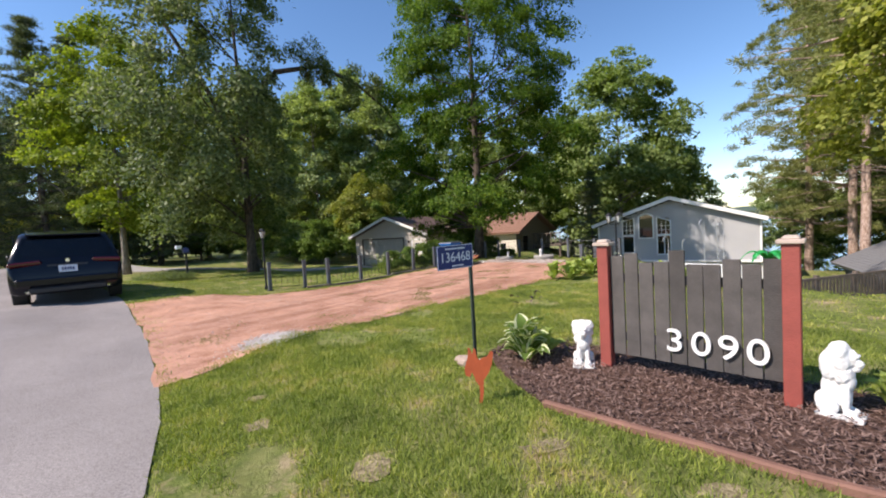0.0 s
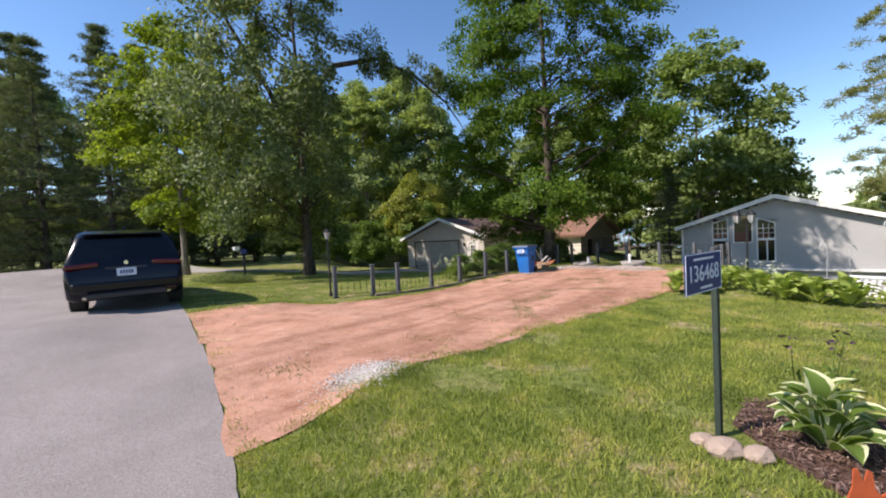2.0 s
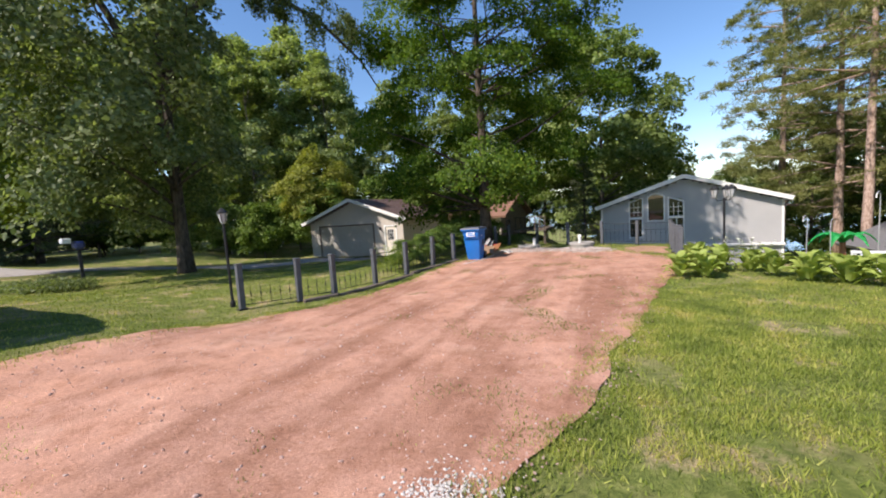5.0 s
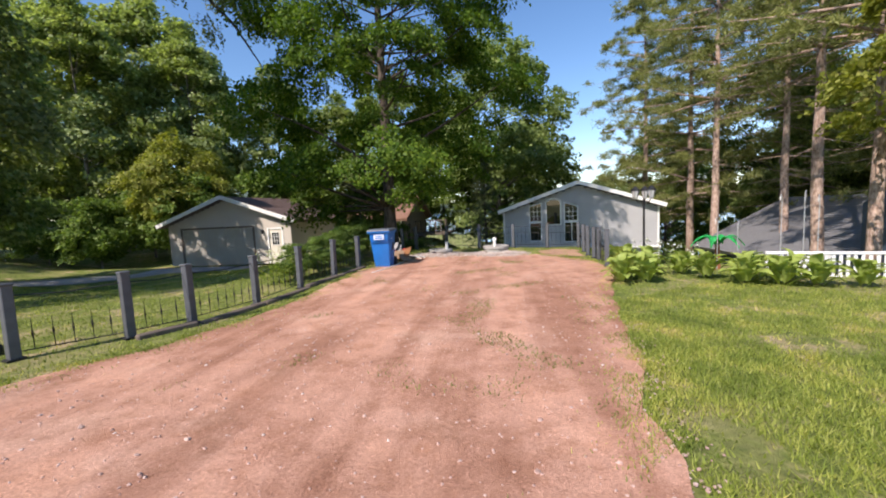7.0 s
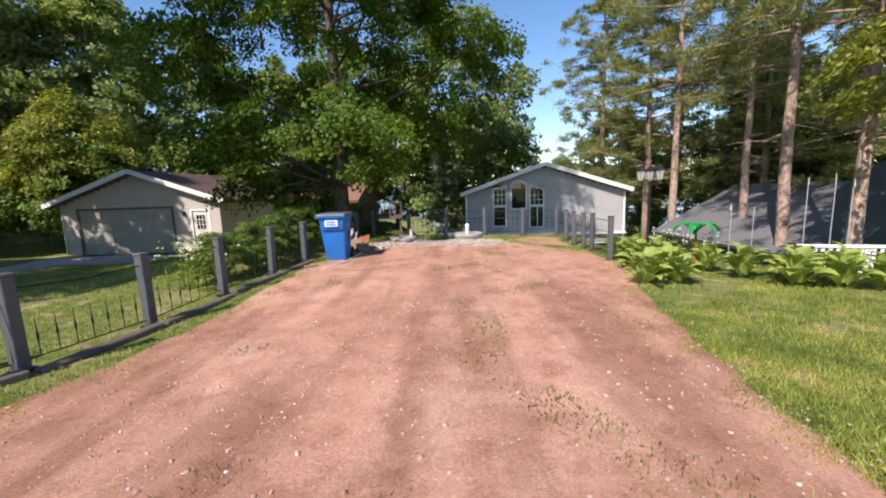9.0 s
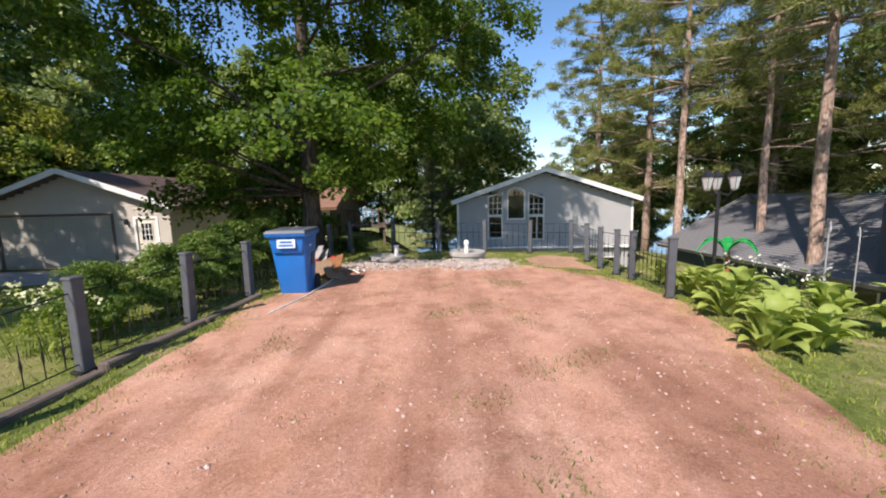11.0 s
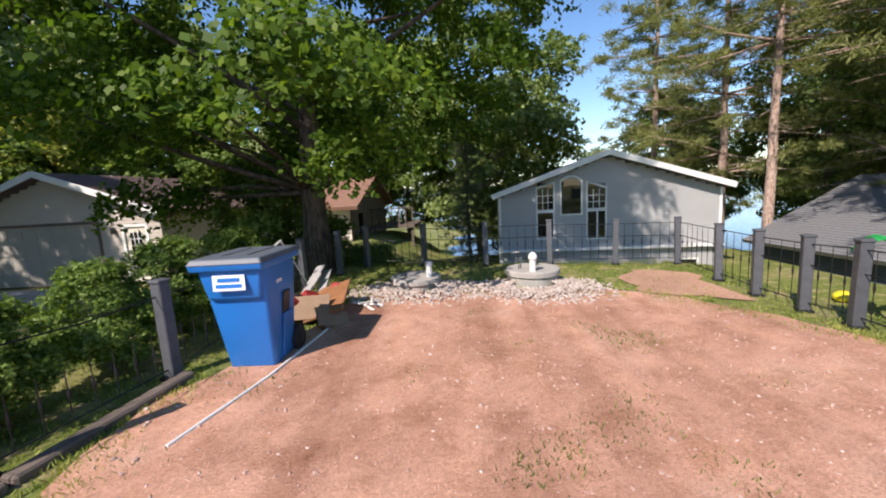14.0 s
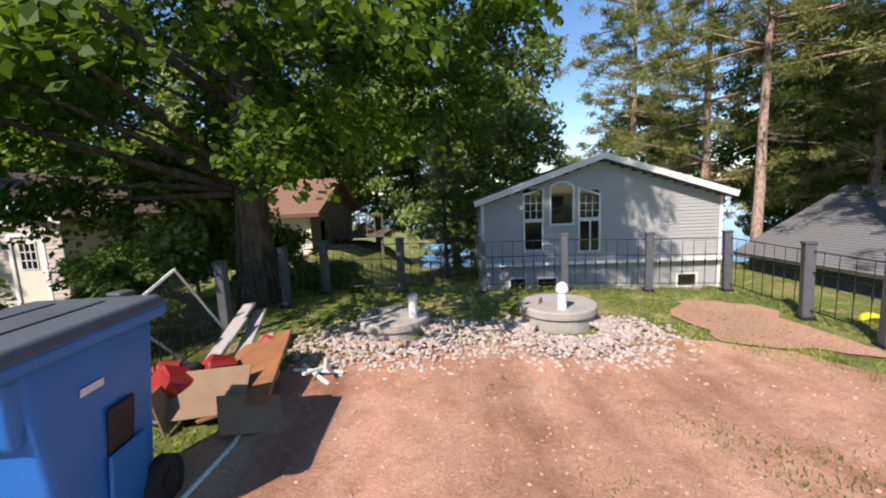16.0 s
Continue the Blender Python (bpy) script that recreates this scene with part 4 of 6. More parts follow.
for x, y, s, r in ((20.2, 15.5, 0.85, 40), (17.0, 13.1, 0.95, 130), (13.4, 10.4, 0.8, 200)):
    again(pine_a, x, y, s, r)
for x, y, s, r in ((27, 17, 0.95, 10), (27, 28, 1.1, 150), (24, 11, 0.85, 250)):
    again(pine_b, x, y, s, r)
for x, y, s, r in ((-28.5, 28, 1.05, 60), (-37, 29, 1.1, 140), (-43, 27, 1.1, 220), (-50, 33, 1.2, 30), (-24, 33, 1.0, 100), (-56, 30, 1.25, 290), (-32, 35, 1.2, 10), (-36, 23, 0.9, 77), (11.0, 27.6, 0.42, 20)):
    again(spruce, x, y, s, r)
# the copy at (-12.6, 26.8) is added to cast shade on the garage front
for x, y, s, r in ((-13, 42, 1.0, 50), (-27, 45, 1.1, 200), (0, 45, 0.9, 300), (4.5, 40, 0.7, 20), (-16, 50, 1.2, 80), (-10.5, 49, 1.25, 170), (-35, 52, 1.2, 240), (-8, 54, 1.25, 10), (-44, 45, 1.1, 100), (-24, 55, 1.3, 333), (-12.6, 26.8, 0.74, 60), (-31, 39, 1.0, 280), (-52, 42, 1.3, 70)):
    again(aspen, x, y, s, r)
for x, y, s, r in ((22, 37, 0.8, 120), (8.6, 38, 0.8, 222), (12.8, 37.5, 0.75, 60), (35, 39, 0.62, 90), (42, 33, 0.8, 200), (31, 29, 0.75, 30), (33, 12, 0.9, 120), (28, 6, 0.95, 260), (22, 3, 0.8, 10), (46, 22, 1.0, 150), (38, 20, 0.9, 300), (30, 20, 0.8, 10)):
    again(poplar, x, y, s, r)
for x, y, s in ((-23, 37, 0.9), (-30, 35, 1.0), (1, 37, 0.7), (-40, 36, 0.9)):
    again(bush, x, y, s, x * 40)
for x, y, s in ((-1.25, 16.1, 0.3), (-1.9, 15.5, 0.27), (-0.7, 16.95, 0.33), (-0.2, 17.9, 0.36), (0.6, 19.3, 0.36), (3.9, 21.6, 0.5), (5.2, 20.8, 0.4), (2.9, 22.3, 0.6)):
    again(shrub, x, y, s, x * 77 + y)
# undergrowth that darkens the wood's edge
for k in range(26):
    again(shrub, -58 + k * 2.45 + random.uniform(-0.8, 0.8), 39 - 0.12 * k + random.uniform(-2.5, 2.5), random.uniform(1.1, 2.0), k * 50, label="shaded undergrowth shrub at the wood edge")

# ---- fences ----


def fence_post(name="fence_post"):
    p = thing(name, Matrix(), "slate grey square wooden fence post with iron brackets", "fence post", "posts of the drive fence")
    part("shaft", box((0.105, 0.105, 0.9), (0, 0, 0.43), bevel=0.008), POST_PAINT, p)
    part("cap", box((0.125, 0.125, 0.03), (0, 0, 0.89), bevel=0.008), POST_PAINT, p)
    part("base_bracket", box((0.17, 0.15, 0.03), (0, 0, 0.02), bevel=0.006), IRON, p)
    return p


def fence_panel(a, b, za, zb, low):
    """An iron panel between two posts: thin rails and twisted bars, short ones where low."""
    a, b = Vector((*a, 0)), Vector((*b, 0))
    L = (b - a).length
    f = thing("iron_panel", pose(a.x, a.y, za, 0, 0, math.degrees(math.atan2(b.y - a.y, b.x - a.x))), "thin black iron fence panel with twisted bars", "fence panel", "panels of the drive fence")
    rise = zb - za
    for z in (0.1, 0.76) if low else (0.12, 0.56, 0.8):
        part("rail", tube([(0.05, 0, z), (L / 2, 0, z + rise / 2 - (0.03 if low and z > 0.5 else 0)), (L - 0.05, 0, z + rise)], 0.007, 5), IRON, f)
    n = max(3, int(L / 0.155))
    top = 0.47 if low else 0.79
    for i in range(1, n):
        k = i / n
        h = 0.1 + (top - 0.1) * 0.5
        pts = [(L * k, 0, 0.1 + rise * k), (L * k, 0, h - 0.06 + rise * k), (L * k, 0, h + rise * k), (L * k, 0, h + 0.06 + rise * k), (L * k, 0, top + rise * k)]
        part("baluster", tube(pts, [0.005, 0.005, 0.013, 0.005, 0.003], 5), IRON, f)
    return f


LEFT_POSTS = [(-5.3, 11.75), (-4.28, 12.02), (-3.63, 12.42), (-2.75, 13.35), (-1.9, 14.35), (-1.02, 15.33), (-0.17, 16.35), (0.75, 17.75), (1.55, 19.05), (2.45, 19.98)]
BACK_POSTS = [(3.2, 20.42), (4.15, 19.55), (5.09, 18.62), (6.11, 17.83), (7.02, 16.98), (7.8, 16.2)]
RIGHT_POSTS = [(6.98, 15.15), (6.45, 14.46), (6.05, 13.85), (5.68, 13.34), (4.76, 12.25)]
ALL_POSTS = LEFT_POSTS + BACK_POSTS + RIGHT_POSTS
first = fence_post()
for i, (x, y) in enumerate(ALL_POSTS):
    m = pose(x, y, land(x, y) + 0.0, random.uniform(-1.2, 1.2), random.uniform(-1.2, 1.2), 40 + random.uniform(-8, 8))
    if i == 0:
        first.matrix_world = m
    else:
        copy_thing(first, m)
for i, (a, b) in enumerate(zip(ALL_POSTS, ALL_POSTS[1:])):
    fence_panel(a, b, land(*a), land(*b), i < 8)
# timber edging under the left fence
for a, b in zip(LEFT_POSTS[1:7], LEFT_POSTS[2:7]):
    d = Vector(b) - Vector(a)
    n = Vector((d.y, -d.x)).normalized() * 0.16
    c = (Vector(a) + Vector(b)) / 2 + n
    tagged(part("edging_timber", box((d.length - 0.02, 0.12, 0.09), (0, 0, 0.02), bevel=0.015), TIMBER), "weathered timber edging along the fence", "edging", "edging of the drive").matrix_world = pose(c.x, c.y, land(c.x, c.y), 0, 0, math.degrees(math.atan2(d.y, d.x)))

# ---- the name board and what stands by it ----


def lettering(text, size, depth, mat, parent, m, name="digit"):
    c = bpy.data.curves.new(name, "FONT")
    c.body, c.size, c.extrude, c.align_x, c.align_y = text, size, depth, "CENTER", "CENTER"
    tmp = new("tmp_text", c)
    bpy.context.view_layer.update()
    me = bpy.data.meshes.new_from_object(tmp.evaluated_get(bpy.context.evaluated_depsgraph_get()))
    bpy.data.objects.remove(tmp)
    me.materials.clear()
    me.materials.append(mat)
    ob = new(name, me)
    ob.parent = parent
    ob.matrix_local = m
    return ob


SIGN_M = pose(1.88, 3.51, land(1.88, 3.51), 0, 0, -46)
board = thing("house_number_board", SIGN_M, "weathered grey plank sign with white house numbers between red posts", "sign")
for u in (0.04, 1.5):
    p = part("post", box((0.11, 0.11, 1.3), (u, 0, 0.64), bevel=0.006), RED_POST, board, "barn red wooden post")
    part("cap", box((0.17, 0.17, 0.035), (u, 0, 1.3), bevel=0.006), CAP_TAN, p, "worn tan post cap")
    part("cap_top", box((0.12, 0.12, 0.03), (u, 0, 1.333), bevel=0.008, taper=0.7), CAP_TAN, p)
tops = (1.17, 1.2, 1.11, 1.12, 1.23, 1.1, 1.1, 1.15, 1.11, 1.16)
for i, h in enumerate(tops):
    u = 0.165 + i * 0.136
    b = part("plank", box((0.127, 0.024, h - 0.17 + random.uniform(0, 0.01)), (u, 0.01 + 0.006 * (i % 2), (h + 0.17) / 2), (0, random.uniform(-0.5, 0.5), 0), 0.004), BOARD_GREY, board)
part("back_rail", box((1.36, 0.04, 0.08), (0.77, 0.05, 0.35), bevel=0.005), BOARD_GREY, board)
part("back_rail", box((1.36, 0.04, 0.08), (0.77, 0.05, 0.95), bevel=0.005), BOARD_GREY, board)
for ch, u in zip("3090", (0.68, 0.89, 1.09, 1.29)):
    d = lettering(ch, 0.3, 0.012, LETTER_WHITE, board, pose(u, -0.022, 0.385, 90, 0, 0))
    d.scale = (1.12, 1.0, 1.0)
    tagged(d, "white raised wooden digit")

POLE = (0.56, 4.03)
zl = land(*POLE)
addr = thing("address_marker", pose(POLE[0], POLE[1], zl, 0, 0, 40), "blue address plate on a dark green steel pole", "sign")
part("pole", box((0.045, 0.02, 1.42), (0, 0.012, 0.66), bevel=0.004), POLE_GREEN, addr)
part("pole_flange", box((0.012, 0.035, 1.42), (0, 0.03, 0.66), bevel=0.003), POLE_GREEN, addr)
plate = part("plate", box((0.54, 0.008, 0.27), (-0.25, -0.006, 1.24), bevel=0.003), SIGN_BLUE, addr, "blue reflective plate with a white border")
for c, s in (((-0.25, -0.0125, 1.37), (0.53, 0.002, 0.006)), ((-0.25, -0.0125, 1.11), (0.53, 0.002, 0.006)), ((-0.515, -0.0125, 1.24), (0.006, 0.002, 0.262)), ((0.015, -0.0125, 1.24), (0.006, 0.002, 0.262))):
    part("border", box(s, c), SIGN_LETTER, plate)
n136 = lettering("136468", 0.155, 0.0015, SIGN_LETTER, plate, pose(-0.25, -0.012, 1.235, 90, 0, 0), "numerals")
part("small_print", box((0.3, 0.002, 0.016), (-0.25, -0.0115, 1.335)), SIGN_LETTER, plate, "line of small print too fine to read")
part("small_print", box((0.18, 0.002, 0.016), (-0.22, -0.0115, 1.14)), SIGN_LETTER, plate)

DOG = [(0.0, -0.3), (0.03, -0.3), (0.045, -0.2), (0.05, -0.09), (0.1, -0.02), (0.13, 0.06), (0.145, 0.16), (0.12, 0.17), (0.09, 0.12), (0.05, 0.11), (0.02, 0.09), (0.0, 0.12), (-0.01, 0.19), (-0.025, 0.2), (-0.04, 0.14), (-0.06, 0.2), (-0.075, 0.2), (-0.08, 0.12), (-0.1, 0.06), (-0.115, 0.0), (-0.105, -0.05), (-0.07, -0.06), (-0.05, -0.02), (-0.03, -0.06), (-0.02, -0.1), (0.01, -0.14), (0.012, -0.22)]
dog = thing("dog_silhouette", pose(0.48, 2.82, land(0.48, 2.82), 0, 0, -8), "rust orange sheet steel dog silhouette staked in the lawn", "garden ornament")
part("silhouette", prism([(u, z + 0.3) for u, z in DOG], 0.008), RUST_ORANGE, dog)
part("stake", tube([(0.02, 0.012, -0.06), (0.02, 0.012, 0.25)], 0.005, 5), IRON, dog)


def lion(name, m, size):
    """A seated plaster lion in one mesh."""
    bm = bmesh.new()
    for c, r in (((0, 0.03, 0.16), (0.07, 0.085, 0.15)), ((0, 0.06, 0.08), (0.09, 0.1, 0.08)), ((0, -0.02, 0.4), (0.118, 0.105, 0.12)), ((0, 0.03, 0.34), (0.105, 0.09, 0.13)), ((0, -0.045, 0.3), (0.1, 0.085, 0.1)), ((0.06, -0.02, 0.45), (0.065, 0.07, 0.06)), ((-0.06, -0.02, 0.45), (0.065, 0.07, 0.06)),
                 ((0, -0.1, 0.405), (0.06, 0.055, 0.065)), ((0, -0.15, 0.375), (0.04, 0.04, 0.032)), ((0, -0.135, 0.34), (0.034, 0.035, 0.022)), ((0.024, -0.145, 0.43), (0.022, 0.018, 0.01)), ((-0.024, -0.145, 0.43), (0.022, 0.018, 0.01)), ((0.045, -0.07, 0.14), (0.03, 0.034, 0.15)), ((-0.045, -0.07, 0.14), (0.03, 0.034, 0.15)),
                 ((0.047, -0.105, 0.03), (0.036, 0.05, 0.026)), ((-0.047, -0.105, 0.03), (0.036, 0.05, 0.026)), ((0.085, 0.05, 0.06), (0.034, 0.085, 0.055)), ((-0.085, 0.05, 0.06), (0.034, 0.085, 0.055)), ((0, -0.09, 0.25), (0.065, 0.045, 0.075))):
        vs = bmesh.ops.create_icosphere(bm, subdivisions=3, radius=1)["verts"]
        for v in vs:
            k = 1 + 0.12 * noise.noise(Vector(v.co) * 3.2 + Vector(c) * 9) + (0.13 if c[2] > 0.28 else 0.05) * noise.noise(Vector(v.co) * 7 + Vector(c) * 20)
            v.co = Vector((v.co.x * r[0], v.co.y * r[1], v.co.z * r[2])) * k + Vector(c)
    add_box(bm, (0.24, 0.34, 0.03), pose(0, -0.03, 0.0), 0.006)
    ob = part(name, bm, PLASTER, None, "", True)
    fuse = ob.modifiers.new("fuse", "REMESH")
    fuse.mode, fuse.voxel_size, fuse.use_smooth_shade = "VOXEL", 0.007, True
    ob.matrix_world = m @ Matrix.Diagonal((size[0], size[1], size[2], 1))
    return tagged(ob, "white plaster lion statue standing in the mulch", "statue", "lions by the board")


lion("lion_statue", pose(1.7, 3.62, land(1.7, 3.62) + 0.02, 0, 0, -20), (0.92, 0.92, 0.92))
lion("lion_statue", pose(3.08, 2.25, land(3.08, 2.25) + 0.02, 0, 0, 35), (0.8, 0.76, 1.05))


def rock(name, x, y, r, mat, label, group=""):
    bm = bmesh.new()
    vs = bmesh.ops.create_icosphere(bm, subdivisions=2, radius=r)["verts"]
    for v in vs:
        v.co = Vector((v.co.x * 1.2, v.co.y, v.co.z * 0.75)) * (1 + 0.3 * noise.noise(v.co * (1.6 / r) + Vector((x, y, 0))))
    ob = part(name, bm, mat)
    ob.location = (x, y, land(x, y) + r * 0.35)
    return tagged(ob, label, "stone", group)


for x, y, r in ((0.45, 3.82, 0.1), (0.62, 3.75, 0.08), (0.38, 3.95, 0.07)):
    rock("stone", x, y, r, ROCK, "tan field stone at the foot of the pole", "stones at the pole")

# ---- hostas and flowers ----


def hosta_leaf_mesh(edge):
    bm = bmesh.new()
    rows = 6
    ring = []
    for i in range(rows + 1):
        k = i / rows
        w = 0.085 * math.sin(math.pi * min(1, 0.08 + k * 0.92)) ** 0.8
        y, z = 0.06 + 0.3 * k, 0.17 * math.sin(k * 2.3) - 0.05 * k
        ring.append([bm.verts.new((sx * w, y, z + abs(sx) ** 1.5 * 0.022)) for sx in (-1, -0.68, 0, 0.68, 1)])
    for a, b in zip(ring, ring[1:]):
        for j in range(4):
            f = bm.faces.new((a[j], a[j + 1], b[j + 1], b[j]))
            f.material_index = 1 if edge and j in (0, 3) else 0
            f.smooth = True
    me = bpy.data.meshes.new("leaf")
    bm.to_mesh(me)
    bm.free()
    me.materials.append(HOSTA_LEAF if not edge else SHRUB_LEAF)
    me.materials.append(HOSTA_EDGE)
    return me


LEAF_PLAIN, LEAF_EDGED = hosta_leaf_mesh(False), hosta_leaf_mesh(True)


def hosta(x, y, size, mesh, n, label, group=""):
    h = thing("hosta", pose(x, y, land(x, y)), label, "plant", group)
    for i in range(n):
        k = i / n
        ob = new("leaf", mesh)
        ob.parent = h
        ob.matrix_local = pose(0, 0, 0.02 + 0.14 * (1 - k) * size, random.uniform(-8, 30) + 34 * (1 - k), random.uniform(-14, 14), i * 137.5) @ Matrix.Scale(size * random.uniform(0.75, 1.15), 4)
    return h


hosta(1.12, 3.85, 1.0, LEAF_EDGED, 34, "variegated hosta with cream leaf edges in the mulch bed")
hosta(1.4, 4.0, 0.6, LEAF_PLAIN, 14, "small dark leafed hosta in the mulch bed")
hosta(3.45, 2.2, 0.7, LEAF_PLAIN, 16, "bright yellow-green hosta by the statue")
random.seed(4)
for x, y, s in ((3.4, 10.75, 1.1), (3.75, 10.45, 1.0), (3.95, 10.8, 1.1), (4.75, 9.35, 1.15), (4.8, 10.0, 1.1), (5.05, 8.95, 1.05), (5.2, 9.5, 1.1), (5.35, 8.6, 1.1), (5.6, 9.1, 1.0), (4.35, 11.4, 1.05), (4.75, 11.75, 1.1), (4.55, 10.95, 1.0), (5.15, 11.5, 1.0), (5.1, 12.1, 1.0), (5.55, 12.7, 0.9), (4.95, 10.6, 1.0), (5.7, 8.2, 1.0)):
    hosta(x, y, s, LEAF_PLAIN, 26, "broad leafed green hosta in the border", "hostas of the border")


def stalks(name, x, y, h, n, mat, bloom, label):
    t = thing(name, pose(x, y, land(x, y)), label, "plant")
    bm = bmesh.new()
    tips = []
    for i in range(n):
        a, r = random.uniform(0, 6.28), random.uniform(0, 0.16)
        p = Vector((math.cos(a) * r, math.sin(a) * r, 0))
        tip = p * 2.2 + Vector((random.uniform(-0.06, 0.06), random.uniform(-0.06, 0.06), h * random.uniform(0.7, 1.1)))
        add_tube(bm, [p, p.lerp(tip, 0.5) + Vector((0.01, 0.01, 0.02)), tip], [0.005, 0.004, 0.003], 4)
        tips.append(np.array(tip))
    part("stems", bm, SHRUB_LEAF, t)
    P = np.concatenate([c + rng.normal(size=(7, 3)) * (0.03, 0.03, 0.04) for c in tips])
    ob = new("blooms", quad_mesh("blooms", leaf_quads(P, 0.05, 0.8), bloom))
    ob.parent = t
    tagged(ob, kind="stuff")
    L = np.concatenate([np.array([c[0] * 0.6, c[1] * 0.6, c[2] * 0.45]) + rng.normal(size=(16, 3)) * (0.06, 0.06, 0.14) for c in tips])
    ob = new("foliage", quad_mesh("foliage", leaf_quads(L, 0.1, 0.3), mat))
    ob.parent = t


WHITE_BLOOM = leafy("white_bloom", (0.6, 0.6, 0.56), (0.72, 0.72, 0.7), (0.8, 0.8, 0.78), 0.7, 0.2)
PURPLE_BLOOM = leafy("dark_bloom", (0.05, 0.03, 0.05), (0.1, 0.06, 0.09), (0.2, 0.14, 0.12), 0.7, 0.1)
for x, y, h in ((5.6, 11.9, 0.6), (5.95, 11.5, 0.6), (5.75, 10.9, 0.5)):
    stalks("white_flowers", x, y, h, 7, SHRUB_LEAF, WHITE_BLOOM, "tall stalks with small white flowers in the border")
stalks("flower_stalks", 1.25, 4.15, 0.75, 3, SHRUB_LEAF, PURPLE_BLOOM, "thin seeding flower stalks behind the hosta")
for x, y in ((-1.7, 16.0), (-2.4, 15.2), (-2.1, 14.9)):
    stalks("weeds", x, y, 0.7, 9, LIME_LEAF, HOSTA_EDGE, "tall weeds growing along the fence")

# ---- lamps ----


def lamp_post(x, y, h, heads, label):
    l = thing("lamp_post", pose(x, y, land(x, y), 0, 0, 30), label, "lamp post")
    part("pole", tube([(0, 0, -0.1), (0, 0, 0.1), (0, 0, 0.14), (0, 0, h - 0.25)], [0.05, 0.05, 0.028, 0.026], 8), IRON, l)
    for i in range(heads):
        a = 2 * math.pi * i / heads
        r = 0.0 if heads == 1 else 0.2
        cx, cy = math.cos(a) * r, math.sin(a) * r
        if heads > 1:
            part("arm", tube([(0, 0, h - 0.3), (cx * 0.7, cy * 0.7, h - 0.32), (cx, cy, h - 0.22)], 0.012, 6), IRON, l)
        head = part("lantern", tube([(cx, cy, h - 0.25), (cx, cy, h - 0.22), (cx, cy, h - 0.04)], [0.03, 0.055, 0.095], 6), LANTERN_GLASS, l, "clear glass lantern")
        part("lantern_cap", tube([(cx, cy, h - 0.045), (cx, cy, h - 0.03), (cx, cy, h + 0.04), (cx, cy, h + 0.07)], [0.11, 0.11, 0.04, 0.01], 6), IRON, head)
        for j in range(6):
            b = math.pi * j / 3
            part("lantern_bar", tube([(cx + math.cos(b) * 0.056, cy + math.sin(b) * 0.056, h - 0.22), (cx + math.cos(b) * 0.097, cy + math.sin(b) * 0.097, h - 0.04)], 0.005, 4), IRON, head)


LANTERN_GLASS = simple("lantern_glass", (0.42, 0.43, 0.43), 0.1, vary=0.1, relief=0, spec=0.8)
lamp_post(-5.6, 12.15, 1.93, 1, "single black lamp post beside the fence")
lamp_post(5.85, 12.1, 1.85 - land(5.85, 12.1), 3, "black lamp post with three glass lanterns in the border")

# ---- the bin and the rubbish beside it ----
BIN_M = pose(0.54, 16.27, 0.07, 0, 0, -33) @ Matrix.Diagonal((0.93, 0.93, 1.03, 1))
cart = thing("wheeled_bin", BIN_M, "blue wheeled waste bin with a grey lid", "bin")


def tapered(z0, z1, w0, d0, w1, d1, shift0=0.0, shift1=0.0, bevel=0.04):
    bm = bmesh.new()
    lo = [bm.verts.new((sx * w0 / 2, sy * d0 / 2 + shift0, z0)) for sx, sy in ((-1, -1), (1, -1), (1, 1), (-1, 1))]
    hi = [bm.verts.new((sx * w1 / 2, sy * d1 / 2 + shift1, z1)) for sx, sy in ((-1, -1), (1, -1), (1, 1), (-1, 1))]
    bm.faces.new(lo[::-1])
    bm.faces.new(hi)
    for i in range(4):
        bm.faces.new((lo[i], lo[(i + 1) % 4], hi[(i + 1) % 4], hi[i]))
    if bevel:
        bmesh.ops.bevel(bm, geom=list(bm.edges), offset=bevel, segments=3, affect="EDGES", profile=0.5)
    return bm


part("tub", tapered(0.0, 0.98, 0.46, 0.48, 0.62, 0.72, 0.06, 0.0), BIN_BLUE, cart, "blue moulded tub", True)
part("front_lip", tapered(0.68, 0.95, 0.5, 0.06, 0.6, 0.12, -0.32, -0.34, 0.03), BIN_BLUE, cart, "", True)
part("rim", tapered(0.94, 1.0, 0.67, 0.84, 0.69, 0.88, -0.02, -0.02, 0.015), BIN_BLUE, cart)
lid = part("lid", tapered(0.995, 1.045, 0.7, 0.9, 0.64, 0.84, -0.02, -0.01, 0.015), LID_GREY, cart, "flat grey plastic lid with two dark slots")
for u in (-0.12, 0.12):
    part("slot", box((0.022, 0.55, 0.006), (u, 0.02, 1.046), bevel=0.002), BLACK_PLASTIC, lid, "dark moulded slot")
part("label", box((0.3, 0.006, 0.13), (0.0, -0.408, 0.84), (-4, 0, 0)), LABEL_WHITE, cart, "worn white label")
for i, w in enumerate((0.2, 0.24)):
    part("label_print", box((w, 0.004, 0.03), (0, -0.4135, 0.865 - i * 0.052), (-4, 0, 0)), BIN_BLUE, cart)
part("side_recess", box((0.012, 0.16, 0.22), (0.283, 0.08, 0.55), (0, 9, 0), 0.01), BLACK_PLASTIC, cart, "dark grip pocket")
part("side_rib", box((0.02, 0.24, 0.42), (0.262, 0.1, 0.25), (0, 7, 0), 0.01), BIN_BLUE, cart)
part("side_print", box((0.004, 0.12, 0.03), (0.302, -0.06, 0.78), (0, 7, 0)), LABEL_WHITE, cart)
